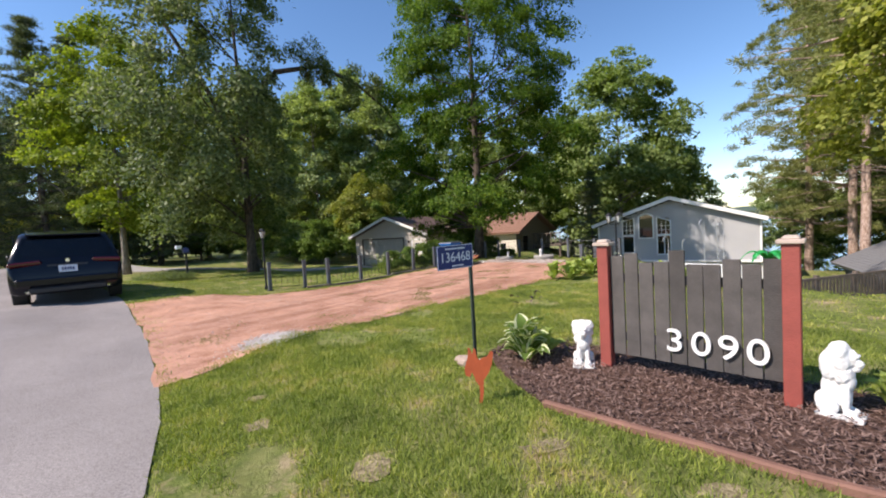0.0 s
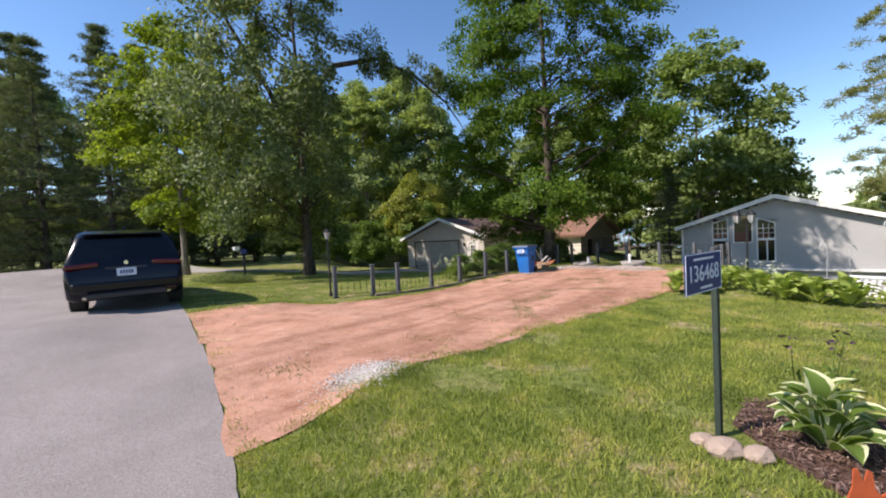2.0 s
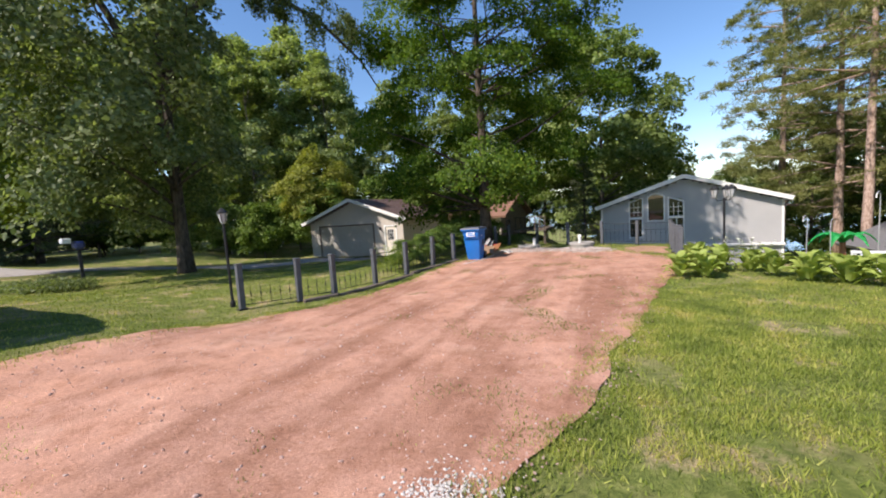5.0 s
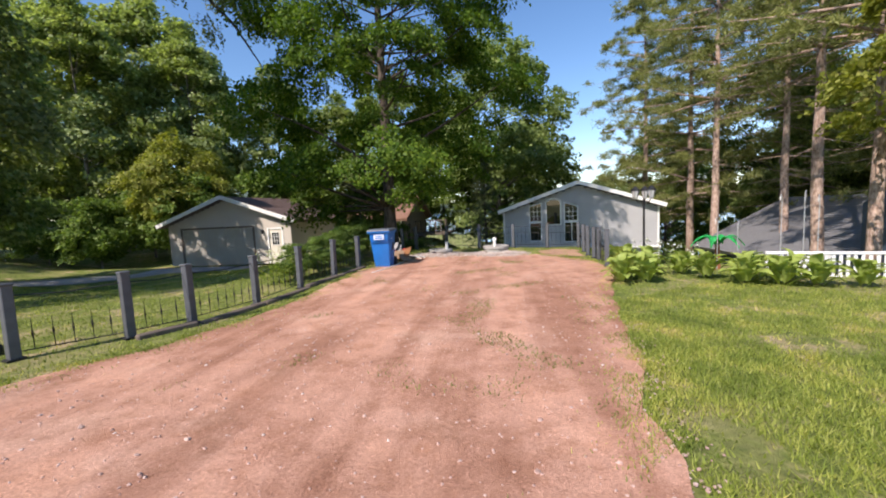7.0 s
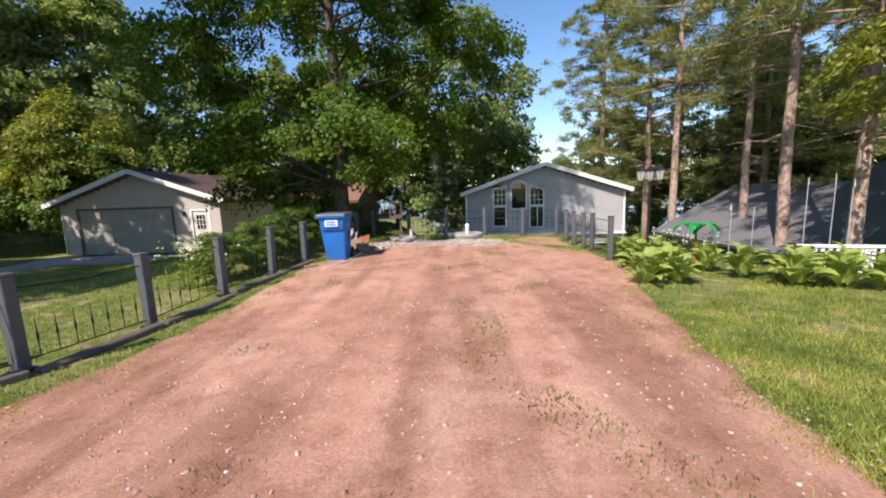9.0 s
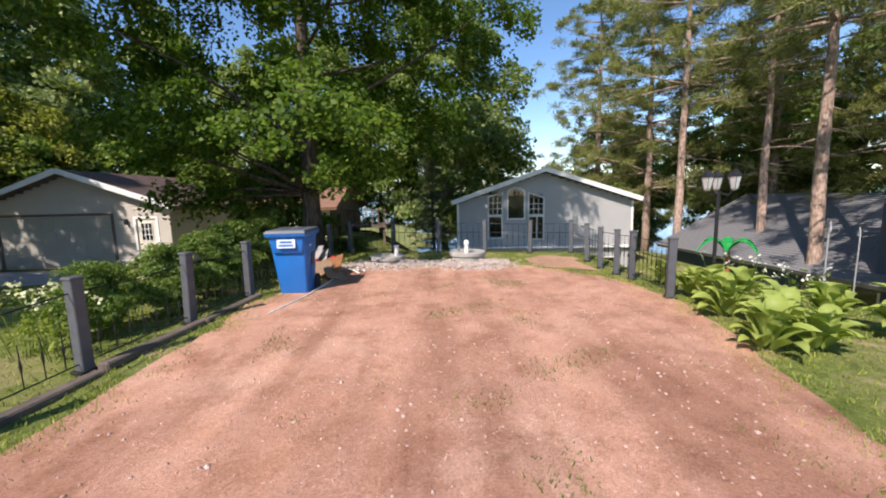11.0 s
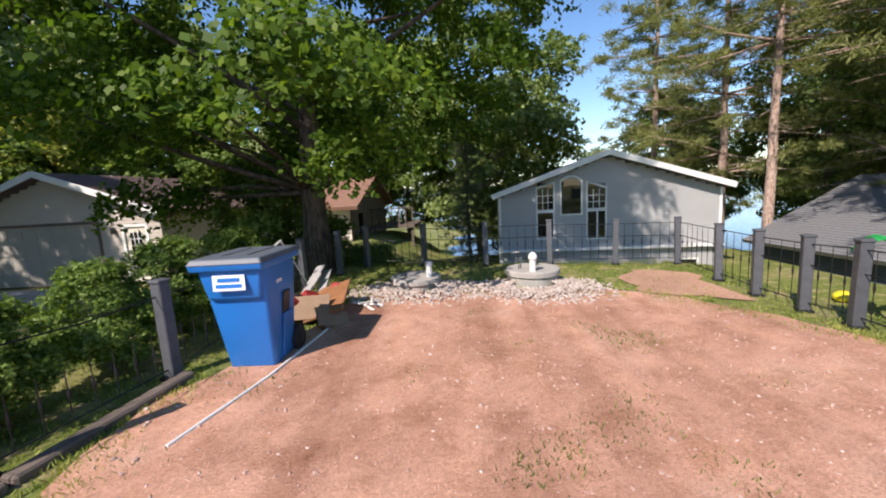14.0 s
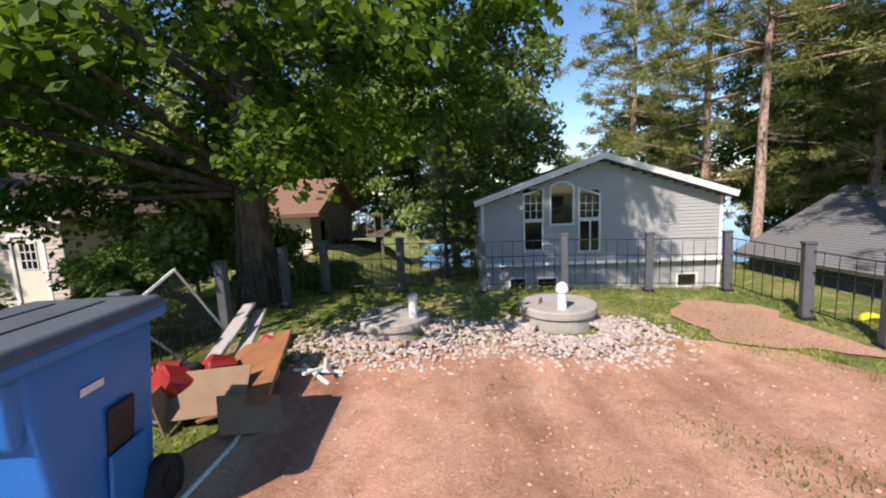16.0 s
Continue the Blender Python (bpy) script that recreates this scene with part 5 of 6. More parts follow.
for sx in (-1, 1):
    w = part("wheel", tube([(sx * 0.25, 0.3, 0.13), (sx * 0.31, 0.3, 0.13)], 0.13, 16), RUBBER, cart)
    part("hub", tube([(sx * 0.312, 0.3, 0.13), (sx * 0.322, 0.3, 0.13)], 0.06, 10), BLACK_PLASTIC, w)
part("handle", tube([(-0.28, 0.44, 0.93), (-0.28, 0.5, 0.96), (0.28, 0.5, 0.96), (0.28, 0.44, 0.93)], 0.016, 6), BIN_BLUE, cart)


def loose(name, bm, mat, m, label, category, group=""):
    ob = part(name, bm, mat)
    ob.matrix_world = m
    return tagged(ob, label, category, group)


zj = 0.08
box_thing = thing("cardboard_box", pose(1.15, 17.05, zj, 0, 0, -25), "opened brown cardboard box lying on its side", "box", "rubbish by the bin")
part("back", box((0.5, 0.012, 0.36), (0, 0.1, 0.2), (-52, 0, 0), 0.003), CARDBOARD, box_thing)
part("flap", box((0.42, 0.012, 0.3), (0.32, -0.1, 0.1), (-60, 20, 30), 0.003), CARDBOARD, box_thing)
part("side", box((0.012, 0.3, 0.3), (-0.25, 0.05, 0.16), (0, -12, 0), 0.003), CARDBOARD, box_thing)
loose("wood_panel", box((0.5, 0.95, 0.03), (0, 0, 0), bevel=0.005), WOOD_BOARD, pose(1.5, 17.35, zj + 0.2, 10, -16, -28), "orange-brown wooden panel among the rubbish", "board", "rubbish by the bin")
for i, (x, y, z, a, t) in enumerate(((1.42, 17.95, 0.42, -32, 14), (1.6, 18.0, 0.36, -26, 12), (1.3, 17.75, 0.34, -40, 20), (1.55, 17.55, 0.3, -30, 8))):
    loose("scrap_plank", box((0.13, 1.25 - 0.12 * i, 0.03), bevel=0.004), GREY_PLANK, pose(x, y, zj + z - 0.1, t, -12, a), "grey painted scrap plank on the heap", "plank", "rubbish by the bin")
for x, y, s, r in ((1.02, 17.35, 0.3, 20), (1.75, 17.75, 0.2, 60), (0.95, 17.6, 0.26, 100), (1.3, 17.5, 0.22, 10)):
    bm = box((s, s * 0.8, s * 0.6), bevel=0.03)
    for v in bm.verts:
        v.co += noise.noise_vector(v.co * 9) * 0.04
    loose("red_scrap", bm, RED_SCRAP, pose(x, y, zj + 0.24, 20, 30, r), "crumpled red plastic scrap in the heap", "rubbish", "rubbish by the bin")
bm = tapered(0, 0.32, 0.5, 0.4, 0.34, 0.3, 0, 0, 0.05)
for v in bm.verts:
    v.co += noise.noise_vector(v.co * 6) * 0.07
loose("rubbish_sack", bm, BLACK_PLASTIC, pose(0.98, 17.5, zj - 0.02, 0, 0, 30), "dark crumpled rubbish sack under the heap", "rubbish", "rubbish by the bin")
rack = thing("window_screen", pose(1.12, 18.12, zj, 0, 0, 0), "old insect screen in a white frame leaning on the fence", "window screen", "rubbish by the bin")
A, B, C, D = Vector((-0.42, -0.1, 0.66)), Vector((-0.02, -0.02, 0.97)), Vector((0.42, 0.38, 0.1)), Vector((0.05, 0.3, -0.05))
for p, q in ((A, B), (B, C), (C, D), (D, A)):
    part("frame_bar", tube([p, q], 0.014, 4), PVC, rack)
bm = bmesh.new()
bm.faces.new([bm.verts.new(v) for v in (A, B, C, D)])
bmesh.ops.solidify(bm, geom=list(bm.faces), thickness=0.003)
part("mesh", bm, SCREEN_MESH, rack)
for i, a in enumerate((10, 60, 115, 160)):
    loose("white_stick", box((0.03, 0.42, 0.022), bevel=0.004), PVC, pose(1.98 + 0.03 * i, 17.3, zj + 0.03 + 0.02 * i, 8, 0, a), "short white painted stick on the ground", "stick", "white sticks")
loose("pipe", tube([(-0.15, 15.1, 0.115), (0.55, 15.8, 0.105), (1.25, 16.65, 0.1), (1.75, 17.6, 0.1)], 0.015, 8), PVC, Matrix(), "long pale plastic pipe lying along the drive edge", "pipe")

# ---- the two tank covers and their stones ----


def tank(x, y, rad, z, vent, cap, label):
    t = thing("tank_cover", pose(x, y, z), label, "tank cover", "tank covers")
    part("riser", tube([(0, 0, -0.25), (0, 0, 0.02)], rad * 0.93, 32), CONCRETE, t)
    part("cover", tube([(0, 0, 0.02), (0, 0, 0.03), (0, 0, 0.1), (0, 0, 0.115)], [rad * 0.97, rad, rad, rad * 0.97], 32), CONCRETE, t, "round aged concrete cover")
    v = part("vent_pipe", tube([(vent[0], vent[1], 0.1), (vent[0], vent[1], 0.34)], 0.05, 14), PVC, t, "white plastic vent pipe")
    if cap:
        part("vent_cap", tube([(vent[0], vent[1], 0.31), (vent[0], vent[1], 0.34), (vent[0], vent[1], 0.39), (vent[0], vent[1], 0.415)], [0.068, 0.07, 0.055, 0.02], 14), PVC, v)
    else:
        part("vent_cap", tube([(vent[0], vent[1], 0.3), (vent[0], vent[1], 0.36)], 0.06, 14), PVC, v)
    for s in (-1, 1):
        part("lifting_ring", tube([(s * 0.2, 0.1, 0.1), (s * 0.2, 0.1, 0.17), (s * 0.2 + 0.07, 0.13, 0.17), (s * 0.2 + 0.07, 0.13, 0.1)], 0.008, 5), IRON, t)


tank(3.12, 17.98, 0.42, 0.13, (0.14, -0.22), False, "round concrete tank cover with a white vent pipe")
tank(4.7, 16.88, 0.44, 0.18, (-0.18, -0.2), True, "round concrete tank cover with a domed white vent")

ICO = bmesh.new()
bmesh.ops.create_icosphere(ICO, subdivisions=1, radius=1)
ICO_V = np.array([v.co[:] for v in ICO.verts])
ICO_F = np.array([[v.index for v in f.verts] for f in ICO.faces])
ICO.free()


def stones(name, spots, mat, label, category):
    """Many loose stones in one mesh: spots of x, y, z, radius."""
    vs, fs = [], []
    for i, (x, y, z, r) in enumerate(spots):
        q = ICO_V * (r * rng.uniform(0.7, 1.3, 3)) * np.array([1, 1, 0.7]) * rng.uniform(0.8, 1.2, (len(ICO_V), 1))
        a = rng.uniform(0, 6.28)
        q = np.stack([q[:, 0] * math.cos(a) - q[:, 1] * math.sin(a), q[:, 0] * math.sin(a) + q[:, 1] * math.cos(a), q[:, 2]], 1)
        vs.append(q + (x, y, z))
        fs.append(ICO_F + i * len(ICO_V))
    me = bpy.data.meshes.new(name)
    me.from_pydata(np.concatenate(vs).tolist(), [], np.concatenate(fs).tolist())
    me.materials.append(mat)
    return tagged(new(name, me), label, category, "", "stuff")


def island_material(name, stops, rough=0.85):
    m, nt, bsdf = material(name)
    geo = nt.nodes.new("ShaderNodeNewGeometry")
    col = blend(nt, 0.5, ramp(nt, geo.outputs["Random Per Island"], stops), ramp(nt, noise_node(nt, 25, 3), [(0.3, stops[0][1]), (0.7, stops[-1][1])]))
    nt.links.new(col, bsdf.inputs["Base Color"])
    bsdf.inputs["Roughness"].default_value = rough
    return m


RIVER = island_material("river_stones", [(0, (0.24, 0.17, 0.13)), (0.45, (0.42, 0.32, 0.26)), (0.8, (0.5, 0.41, 0.36)), (1, (0.58, 0.52, 0.47))])
CRUSHED = island_material("crushed_white_stones", [(0, (0.36, 0.32, 0.28)), (1, (0.62, 0.58, 0.54))])
REDDISH = island_material("red_pebbles", [(0, (0.3, 0.15, 0.11)), (0.92, (0.5, 0.31, 0.25)), (1, (0.6, 0.54, 0.5))])
spots = []
while len(spots) < 3600:
    k = rng.uniform()
    cx, cy = (3.05, 17.75) if k < 0.45 else (4.5, 16.65)
    a, r = rng.uniform(0, 6.28), abs(rng.normal()) * 0.42 + 0.3
    dx, dy = math.cos(a) * r * 1.15, math.sin(a) * r * 0.85
    x, y = cx + 0.75 * dx + 0.66 * dy - 0.1, cy - 0.66 * dx + 0.75 * dy - 0.12
    if (x - 3.3) * 0.66 + (y - 17.9) * 0.75 > 0.35 or r > 1.12:
        continue
    heap = 0.12 * max(0, 1 - r / 0.95)
    spots.append((x, y, land(x, y) + 0.015 + heap * rng.uniform(0.6, 1.0), rng.uniform(0.012, 0.034)))
stones("river_stones", spots, RIVER, "heap of pale rounded stones round the tank covers", "stones")
spots = []
while len(spots) < 2200:
    x, y = -2.56 + rng.normal() * 0.17, 5.5 + rng.normal() * 0.22
    x, y = x + 0.35 * (y - 5.45), y
    spots.append((x, y, land(x, y) + 0.022, rng.uniform(0.005, 0.014)))
stones("white_gravel", spots, CRUSHED, "spill of white crushed stone at the drive edge", "gravel")
spots = []
while len(spots) < 4200:
    x, y = rng.uniform(-6.5, 5.5), rng.uniform(4, 17.5)
    if inside(DRIVE, x, y):
        spots.append((x, y, land(x, y) + 0.022 + 0.012 * noise.noise(Vector((x * 2.2, y * 2.2, 0))), rng.choice([0.006, 0.009, 0.012, 0.018], p=[0.5, 0.3, 0.16, 0.04])))
stones("drive_pebbles", spots, REDDISH, "loose pebbles scattered over the red drive", "gravel")
spots = []
while len(spots) < 480:
    i = rng.integers(0, 8)
    a, b = Vector(DRIVE[(24 + i) % len(DRIVE)]), Vector(DRIVE[(25 + i) % len(DRIVE)])
    p = a.lerp(b, rng.uniform())
    x, y = p.x + rng.normal() * 0.12, p.y + rng.normal() * 0.12
    spots.append((x, y, land(x, y) + 0.015, rng.uniform(0.005, 0.014)))
stones("edge_pebbles", spots, REDDISH, "loose pebbles spilling over the drive edge", "gravel")

# ---- timber edging along the front of the bed ----
for a, b in zip(BED[3:7], BED[4:8]):
    d, c = Vector(b) - Vector(a), (Vector(a) + Vector(b)) / 2
    tagged(part("bed_edging", box((d.length + 0.02, 0.06, 0.07), (0, 0, 0.02), bevel=0.012), EDGE_WOOD), "reddish-brown timber edging of the mulch bed", "edging", "edging of the bed").matrix_world = pose(c.x, c.y, land(c.x, c.y), 0, 0, math.degrees(math.atan2(d.y, d.x)))

# ---- mulch chips ----
n = 9500
C = []
while len(C) < n:
    x, y = rng.uniform(0.2, 4.2), rng.uniform(0.9, 4.6)
    if inside(BED, x, y):
        C.append((x, y, land(x, y) + 0.03 + rng.uniform(0, 0.025)))
ob = new("mulch_chips", quad_mesh("mulch_chips", leaf_quads(np.array(C), 0.055, 0.2, 0.9), island_material("bark_chips", [(0, (0.045, 0.022, 0.017)), (0.6, (0.14, 0.075, 0.058)), (1, (0.3, 0.2, 0.16))])))
tagged(ob, "coarse brown bark mulch chips", "mulch", "", "stuff")

# ---- worn patches in the lawn ----
STRAW = speckled("dry_straw_earth", (0.17, 0.14, 0.07), (0.42, 0.34, 0.2), 70, 7.0, 0.7, 0.5)
WORN = [(-1.42, 2.68, 0.2, 0.16), (-0.32, 1.98, 0.22, 0.26), (0.85, 2.08, 0.3, 0.13), (1.72, 1.5, 0.24, 0.14), (-1.75, 3.35, 0.2, 0.12), (0.42, 6.25, 0.5, 0.25), (0.9, 5.85, 0.55, 0.25), (-0.5, 4.5, 0.3, 0.2), (0.35, 3.35, 0.2, 0.12)]
for k, (wx, wy, rx, ry) in enumerate(WORN[:5]):
    rx, ry = rx * 0.85, ry * 0.85
    ring = [(wx + rx * math.cos(a) * (0.75 + 0.4 * noise.noise(Vector((math.cos(a) * 1.5, math.sin(a) * 1.5, k * 3.3)))), wy + ry * math.sin(a) * (0.75 + 0.4 * noise.noise(Vector((math.cos(a) * 1.5, math.sin(a) * 1.5, k * 5.1))))) for a in [2 * math.pi * i / 18 for i in range(18)]]
    sheet("worn_patch", ring, STRAW, 0.009, 0.12, "worn patch of dry straw and bare earth in the lawn", "bare earth", 0.07, 0.004)

# ---- grass ----


def grass(name, n, pick, height, width, mat, label, lift=0.0):
    P = []
    while len(P) < n:
        p = pick()
        if p is not None:
            P.append((p[0], p[1], land(p[0], p[1]) + lift))
    P = np.array(P)
    h = height * rng.uniform(0.5, 1.3, (n, 1))
    a = rng.uniform(0, 6.283, n)
    side = np.stack([np.cos(a), np.sin(a), np.zeros(n)], 1) * width * rng.uniform(0.7, 1.3, (n, 1))
    bend = np.stack([rng.normal(size=n), rng.normal(size=n), np.zeros(n)], 1) * h * 0.45
    tip = P + bend + np.array([0, 0, 1]) * h
    V = np.stack([P - side, P + side, tip + side * 0.25, tip - side * 0.25], axis=1)
    ob = new(name, quad_mesh(name, V, mat))
    return tagged(ob, label, "grass", "", "stuff")


def bare(x, y):
    return noise.noise(Vector((x * 0.9, y * 0.9, 7.7))) + 0.5 * noise.noise(Vector((x * 2.4, y * 2.4, 2.2)))


def near_lawn():
    x, y = rng.uniform(-3.2, 5.2), rng.uniform(0.2, 9.8)
    if inside(DRIVE, x, y) or inside(ROAD, x, y) or inside(BED, x, y):
        return None
    for wx, wy, rx, ry in WORN:
        if ((x - wx) / rx) ** 2 + ((y - wy) / ry) ** 2 < rng.uniform(-0.25, 0.8):
            return None
    if bare(x, y) > 0.36 or bare(x, y) > rng.uniform(0.05, 0.5):
        return None
    d = min(math.hypot(x - px, y - py) for px, py in ((0.2, -0.5), (-0.7, 0.6), (-1.8, 1.8), (-2.5, 2.8), (-2.7, 5), (-2.4, 7), (-1.9, 8.2)))
    return (x, y) if rng.uniform() < 1.0 / (0.35 + 0.22 * d) ** 1.4 else None


def far_lawn():
    x, y = rng.uniform(-13, 8), rng.uniform(4, 24)
    if inside(DRIVE, x, y) or inside(ROAD, x, y) or inside(FAR_PATH, x, y):
        return None
    if min(0.82 * (x - 5.1) - 0.57 * (y - 11.9), 0.91 * (x - 5.6) + 0.41 * (y - 11.0)) > 0.3:
        return None
    return x, y


def drive_weeds():
    x, y = rng.uniform(-4, 5.6), rng.uniform(5, 16.8)
    if not inside(DRIVE, x, y):
        return None
    mid = abs((x + 0.2) * 0.8 - (y - 9.8) * 0.6)
    return (x, y) if noise.noise(Vector((x * 1.5, y * 1.5, 5))) + rng.uniform(-0.2, 0.2) > 0.24 + 0.35 * min(1, mid) else None


def drive_edges():
    i = rng.integers(0, len(DRIVE))
    a, b = Vector(DRIVE[i]), Vector(DRIVE[(i + 1) % len(DRIVE)])
    p = a.lerp(b, rng.uniform())
    x, y = p.x + rng.normal() * 0.17, p.y + rng.normal() * 0.17
    if inside(ROAD, x, y) or noise.noise(Vector((x * 3, y * 3, 1))) < -0.12:
        return None
    return x, y


grass("lawn_grass", 140000, near_lawn, 0.044, 0.0036, GRASS_BLADE, "short mown lawn grass blades")
grass("far_lawn_grass", 80000, far_lawn, 0.035, 0.007, GRASS_BLADE, "short mown lawn grass blades")
grass("drive_weeds", 4200, drive_weeds, 0.03, 0.005, WEED_BLADE, "sparse grass growing in the gravel", 0.015)
grass("edge_grass", 22000, drive_edges, 0.034, 0.004, GRASS_BLADE, "ragged grass along the drive edge", 0.01)

# ---- border rail, palm, pool things ----
rail = thing("white_rail", pose(6.35, 9.75, land(6.35, 9.75), 0, 0, -52), "low white painted slatted railing behind the border", "railing")
zt = 0.42 - land(6.35, 9.75)
part("top_rail", box((1.75, 0.07, 0.05), (0.85, 0, zt), bevel=0.006), FENCE_WHITE, rail)
part("bottom_rail", box((1.75, 0.06, 0.04), (0.85, 0, zt - 0.45), bevel=0.006), FENCE_WHITE, rail)
for i in range(17):
    part("slat", box((0.05, 0.02, 0.44), (0.06 + i * 0.1, 0.0, zt - 0.23), (0, 14 if i < 9 else 0, 0), 0.003), FENCE_WHITE, rail)
for u in (0.0, 0.88, 1.72):
    part("post", box((0.08, 0.08, zt + 0.35), (u, 0.03, zt / 2 - 0.15), bevel=0.006), FENCE_WHITE, rail)

HOOK_GREY = simple("pale_grey_steel", (0.4, 0.4, 0.39), 0.45, 0.3, vary=0.15)
for x, y, top, side in ((7.3, 9.97, 1.55, -1), (7.37, 9.62, 1.6, 1), (7.4, 9.4, 1.5, -1), (7.12, 10.7, 1.0, 1), (6.9, 11.0, 1.1, -1)):
    g = land(x, y)
    hook = thing("garden_hook", pose(x, y, g, 0, 0, 15), "thin pale steel shepherd's hook in the border", "garden hook", "hooks of the border")
    part("stem", tube([(0, 0, -0.1), (0.02 * side, 0, (top - g) * 0.5), (0, 0, top - g - 0.2)], [0.011, 0.01, 0.009], 6), HOOK_GREY, hook)
    part("crook", tube([(0, 0, top - g - 0.2), (0.02 * side, 0, top - g - 0.05), (0.09 * side, 0, top - g), (0.17 * side, 0, top - g - 0.05), (0.2 * side, 0, top - g - 0.13)], 0.009, 6), HOOK_GREY, hook)

px, py = 12.4, 14.1
palm = thing("palm_ornament", pose(px, py, land(px, py)), "bright green artificial palm tree ornament", "garden ornament")
ph = -0.15 - land(px, py)
part("trunk", tube([(0, 0, -0.1), (0.05, 0, ph * 0.5), (0, 0, ph)], [0.11, 0.09, 0.07], 10), PALM_TRUNK, palm, "brown plastic trunk")
for i in range(6):
    a = i * math.pi / 3 + 0.3
    bm = bmesh.new()
    last = None
    for j in range(8):
        k = j / 7
        r, z, w = 0.85 * k, ph + 0.42 * math.sin(k * 2.6) - 0.25 * k * k, 0.16 * math.sin(math.pi * (0.12 + 0.86 * k)) * (1.0 if j % 2 else 0.75)
        c, s = Vector((math.cos(a) * r, math.sin(a) * r, z)), Vector((-math.sin(a), math.cos(a), 0))
        cur = [bm.verts.new(c - s * w + Vector((0, 0, -0.05))), bm.verts.new(c), bm.verts.new(c + s * w + Vector((0, 0, -0.05)))]
        if last:
            bm.faces.new((last[0], last[1], cur[1], cur[0]))
            bm.faces.new((last[1], last[2], cur[2], cur[1]))
        last = cur
    bmesh.ops.solidify(bm, geom=list(bm.faces), thickness=0.03)
    part("frond", bm, PALM_GREEN, palm, "bright green frond")
for x, y, s in ((12.6, 15.6, 0.2), (14.5, 15.4, 0.22), (9.2, 10.6, 0.12)):
    bm = bmesh.new()
    for v in bmesh.ops.create_icosphere(bm, subdivisions=2, radius=s)["verts"]:
        v.co = Vector((v.co.x * 1.3, v.co.y, v.co.z * 0.7))
    ob = part("float_toy", bm, YELLOW, None, "", True)
    ob.location = (x, y, land(x, y) + s * 0.65)
    tagged(ob, "yellow inflated plastic float lying on the grass", "toy", "yellow floats")

# ---- island bed across the lawn, mailbox ----
bx, by = -12.6, 17.4
cover = thing("ground_cover", pose(bx, by, land(bx, by), 0, 0, -25), "low mounded grey-green ground cover in the island bed", "plant")
P = np.concatenate([np.array((math.cos(a) * r * 1.5, math.sin(a) * r * 0.7, 0.12 + 0.1 * (1 - r))) + rng.normal(size=(260, 3)) * (0.2, 0.2, 0.07) for a, r in [(k * 2.4, math.sqrt((k + 0.5) / 26)) for k in range(26)]])
ob = new("foliage", quad_mesh("foliage", leaf_quads(P, 0.1, 0.4, 0.3), WILLOW_LEAF))
ob.parent = cover
rock("stone", bx + 0.3, by + 0.1, 0.22, ROCK, "field stone in the island bed")
mail = thing("mailbox", pose(bx + 0.9, by + 0.2, land(bx, by), 0, 0, 40), "small blue-grey mailbox on a dark post", "mailbox")
part("post", box((0.09, 0.09, 1.25), (0, 0, 0.6), bevel=0.006), IRON, mail)
part("box", box((0.25, 0.6, 0.24), (0, 0.0, 1.3), bevel=0.05), SIGN_BLUE, mail, "blue-grey metal box")
part("paper_box", box((0.22, 0.5, 0.16), (-0.28, 0.0, 1.45), bevel=0.02), LABEL_WHITE, mail)
part("arm", box((0.7, 0.08, 0.06), (-0.12, 0, 1.15), bevel=0.005), IRON, mail)

# ---- the parked car ----
CAR_M = pose(-8.4, 8.42, 0.0, 0, 0, 43.8)
CAR_M.translation.z = (land(-9.1, 7.8) + land(-7.7, 9.0)) / 2 + 0.01
car = thing("parked_car", CAR_M, "dark navy estate car parked on the asphalt road", "car")
stations = [(0.0, 0.78, 0.86, 0.62), (0.05, 0.9, 0.94, 0.95), (0.12, 0.95, 0.965, 1.1), (0.4, 0.96, 0.98, 1.58), (0.62, 0.97, 0.985, 1.69), (1.6, 0.97, 0.99, 1.74), (2.6, 0.97, 0.99, 1.73), (3.2, 0.97, 0.985, 1.52), (3.85, 0.97, 0.98, 1.12), (4.6, 0.94, 0.95, 1.02), (4.88, 0.82, 0.86, 0.82), (4.92, 0.7, 0.74, 0.6)]
bm = bmesh.new()
rings = []
for y, wb, w, zt in stations:
    belt = min(zt, 1.05)
    roof_w = w - 0.04 if zt <= 1.14 else w - 0.05 - 0.2 * (zt - 1.05) / 0.69
    half = [(wb - 0.08, 0.3), (wb, 0.36), (w, 0.62 if zt > 0.7 else 0.5), (w, min(0.86, zt - 0.04)), (w - 0.03, belt - 0.005), (roof_w, zt - 0.03), (roof_w - 0.12, zt)]
    rings.append([bm.verts.new((x, y, z)) for x, z in half] + [bm.verts.new((-x, y, z)) for x, z in half[::-1]])
m = len(rings[0])
for a, b in zip(rings, rings[1:]):
    for i in range(m - 1):
        bm.faces.new((a[i], b[i], b[i + 1], a[i + 1]))
    bm.faces.new((a[m - 1], b[m - 1], b[0], a[0]))
bm.faces.new(rings[0])
bm.faces.new(rings[-1][::-1])
bmesh.ops.recalc_face_normals(bm, faces=bm.faces)
body = part("body", bm, CAR_PAINT, car, "dark navy painted bodywork", True)


def patch(name, pts, mat, label="", off=(0, -0.012, 0.006)):
    bm = bmesh.new()
    a = [bm.verts.new(Vector(p) + Vector(off)) for p in pts]
    bm.faces.new(a)
    bmesh.ops.solidify(bm, geom=list(bm.faces), thickness=0.008)
    return part(name, bm, mat, car, label)


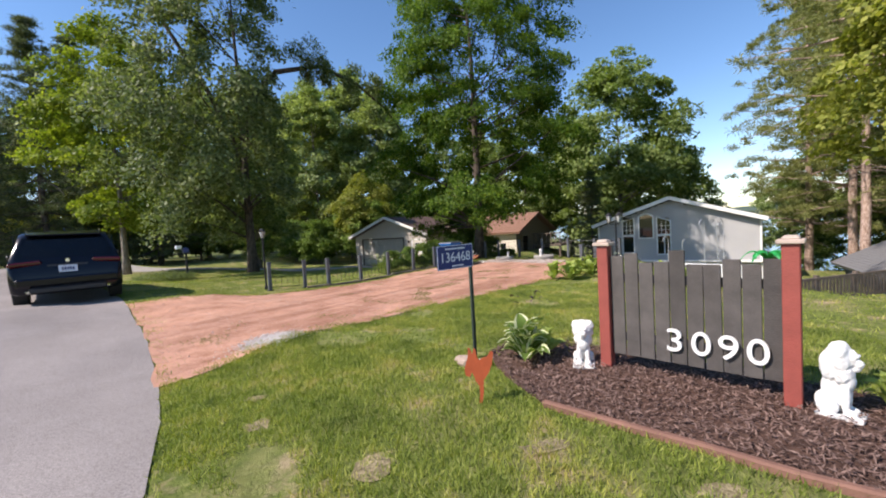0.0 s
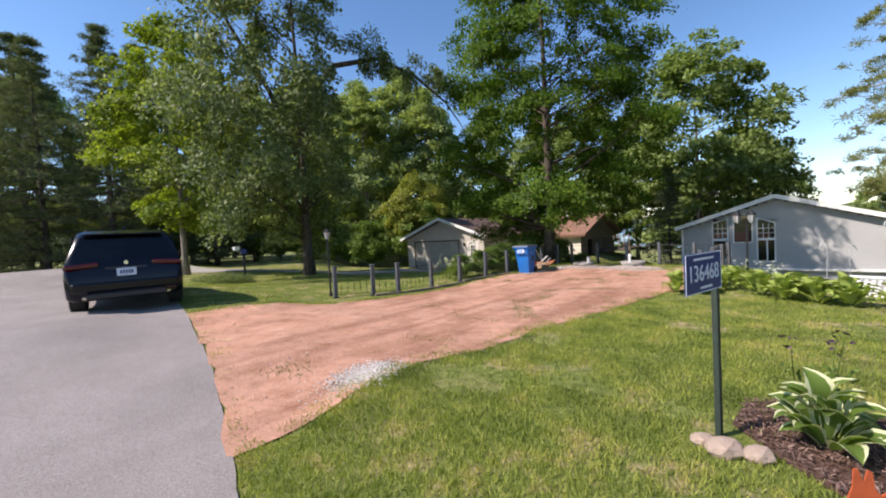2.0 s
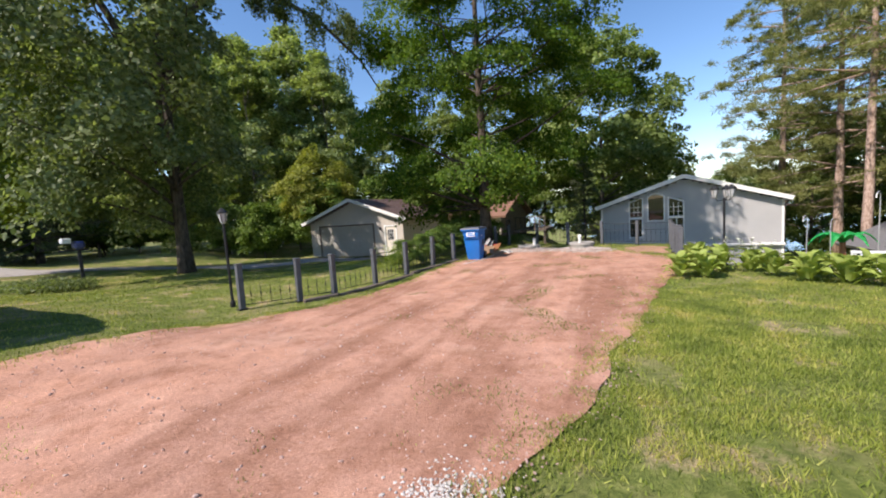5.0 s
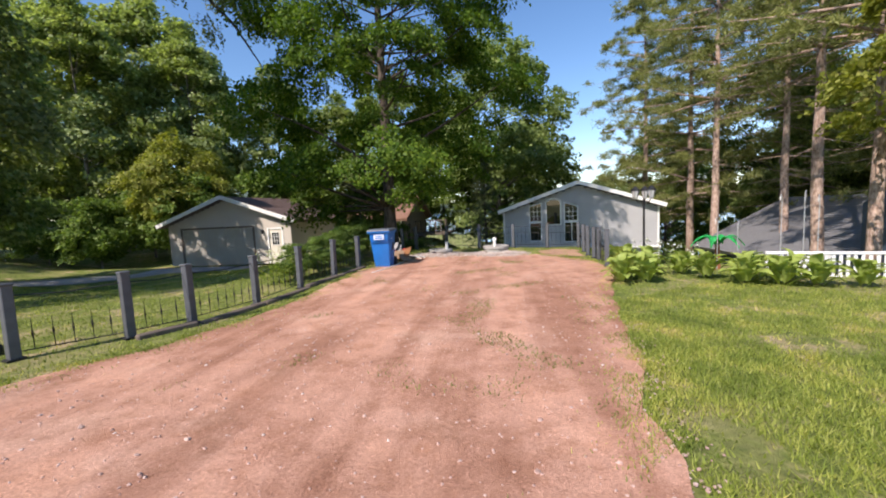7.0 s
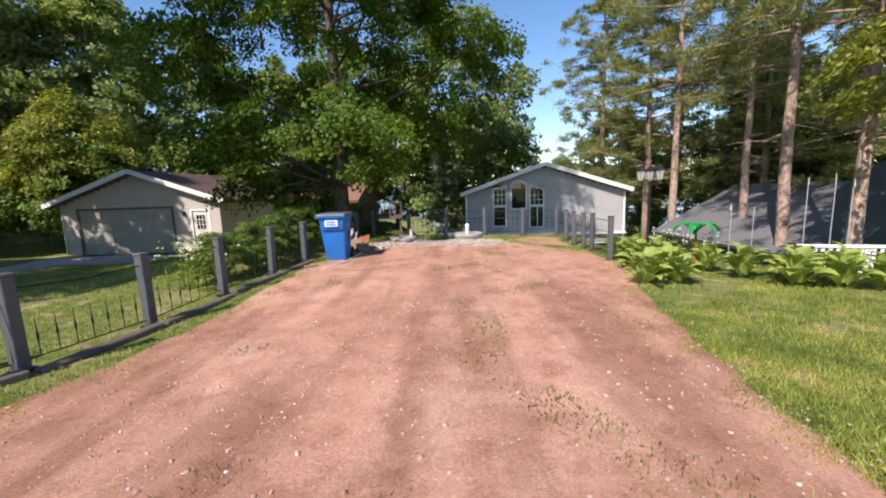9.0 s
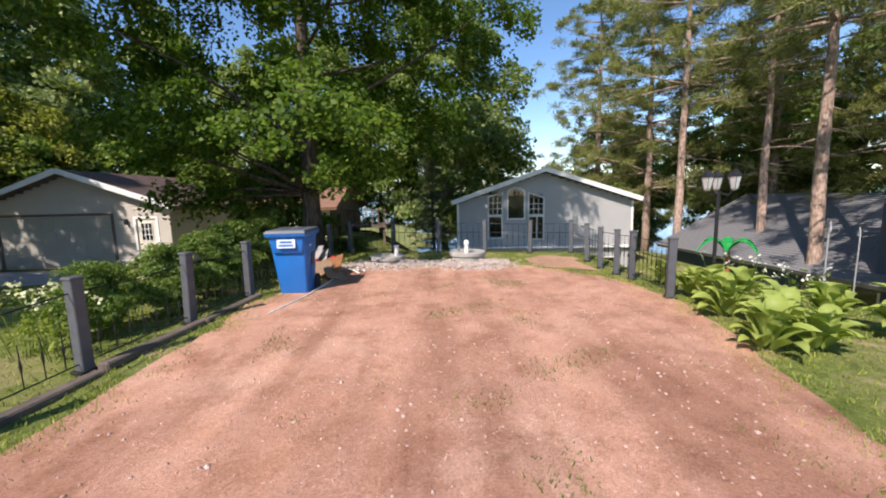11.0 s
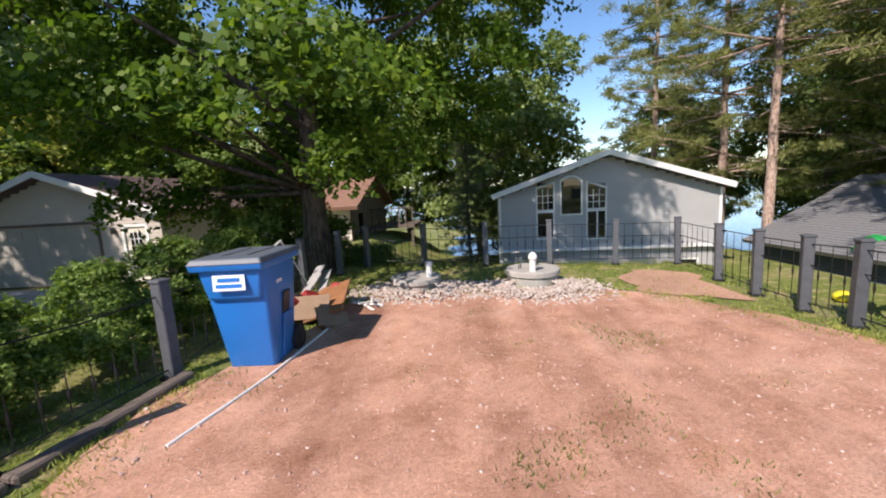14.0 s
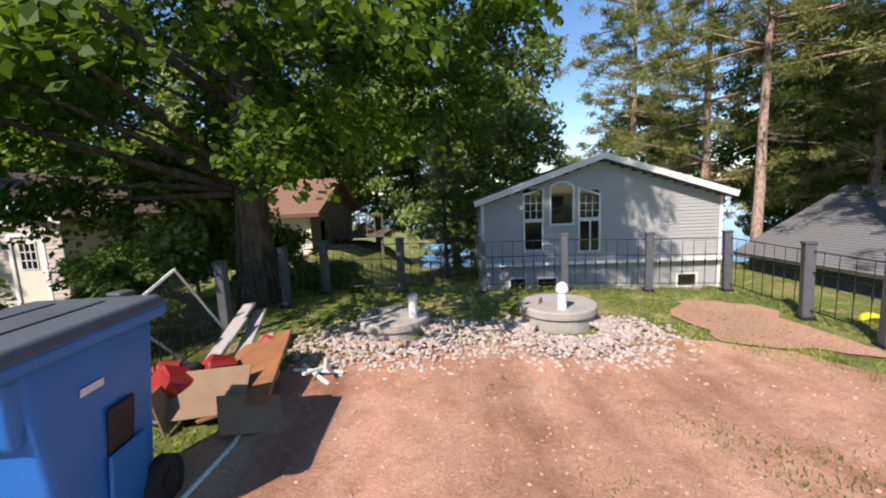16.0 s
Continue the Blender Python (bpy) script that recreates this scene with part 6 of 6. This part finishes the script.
patch("rear_window", [(-0.84, 0.13, 1.1), (0.84, 0.13, 1.1), (0.7, 0.39, 1.555), (-0.7, 0.39, 1.555)], CAR_GLASS, "dark tinted rear window")
part("spoiler", box((1.3, 0.3, 0.03), (0, 0.44, 1.645), (12, 0, 0), 0.01), CAR_PAINT, car)
part("antenna", tapered(1.74, 1.81, 0.04, 0.16, 0.012, 0.04, 0.95, 1.0, 0), CAR_PAINT, car)
for s in (-1, 1):
    t = part("tail_light", box((0.54, 0.14, 0.1), (s * 0.69, 0.075, 0.98), (0, s * 4, -s * 7), 0.03), TAIL_RED, car, "red wrap-round tail light")
    part("reflector", box((0.3, 0.03, 0.07), (s * 0.72, 0.0, 0.52), bevel=0.008), TAIL_RED, car)
    part("side_window", prism([(0.7, 1.1), (3.35, 1.1), (2.7, 1.58), (1.0, 1.6)], 0.01), CAR_GLASS, car).matrix_local = Matrix(((0, s, 0, s * 0.87), (1, 0, 0, 0), (0, 0.42 * 0, 1, 0), (0, 0, 0, 1)))
    part("roof_rail", tube([(s * 0.64, 0.9, 1.72), (s * 0.66, 1.2, 1.77), (s * 0.66, 2.4, 1.77), (s * 0.64, 2.7, 1.72)], 0.016, 6), CHROME, car)
    part("mirror", box((0.2, 0.1, 0.14), (s * 1.07, 3.0, 1.12), bevel=0.03), CAR_PAINT, car)
    part("exhaust_trim", box((0.2, 0.05, 0.08), (s * 0.62, 0.01, 0.36), bevel=0.02), CHROME, car)
    for y in (0.92, 3.95):
        w = part("wheel", tube([(s * 0.7, y, 0.37), (s * 0.72, y, 0.37), (s * 0.95, y, 0.37), (s * 0.97, y, 0.37)], [0.34, 0.37, 0.37, 0.34], 28), RUBBER, car, "black rubber tyre")
        part("rim", tube([(s * 0.968, y, 0.37), (s * 0.982, y, 0.37)], [0.25, 0.23], 20), RIM, w)
part("number_plate", box((0.32, 0.015, 0.16), (0, 0.035, 0.83), (-6, 0, 0), 0.004), PLATE_WHITE, car, "white number plate, unreadable")
for i in range(5):
    part("plate_mark", box((0.03, 0.006, 0.07), (-0.09 + i * 0.045, 0.022, 0.83)), SIGN_BLUE, car)
part("plate_recess", box((0.72, 0.03, 0.26), (0, 0.05, 0.83), (-6, 0, 0), 0.02), BLACK_PLASTIC, car)
part("badge", tube([(0, 0.08, 1.02), (0, 0.06, 1.02)], 0.04, 14), CHROME, car)
part("wiper", tube([(0.0, 0.16, 1.14), (0.3, 0.17, 1.16)], 0.01, 5), BLACK_PLASTIC, car)
part("rear_bumper", box((1.74, 0.12, 0.2), (0, 0.0, 0.56), bevel=0.04), CAR_PAINT, car)
part("bumper_insert", box((1.3, 0.1, 0.14), (0, 0.0, 0.38), bevel=0.03), BLACK_PLASTIC, car)

# ---- dark slatted fence on the lower lawn ----
a, b = Vector((7.75, 8.25)), Vector((11.4, 9.1))
d = b - a
lower = thing("slatted_fence", pose(a.x, a.y, 0, 0, 0, math.degrees(math.atan2(d.y, d.x))), "dark weathered slatted fence on the lower lawn", "fence")
for z in (0.02, -0.48):
    part("rail", box((d.length, 0.05, 0.07), (d.length / 2, 0, z), bevel=0.005), TIMBER, lower)
for i in range(int(d.length / 0.11)):
    part("slat", box((0.07, 0.02, 0.56), (0.05 + i * 0.11, -0.02, -0.23), bevel=0.003), TIMBER, lower)
for i in range(4):
    u = d.length * i / 3
    g = land(*(a + d * i / 3))
    part("post", box((0.09, 0.09, 0.1 - g + 0.1), (u, 0.04, (0.1 + g - 0.1) / 2), bevel=0.005), TIMBER, lower)
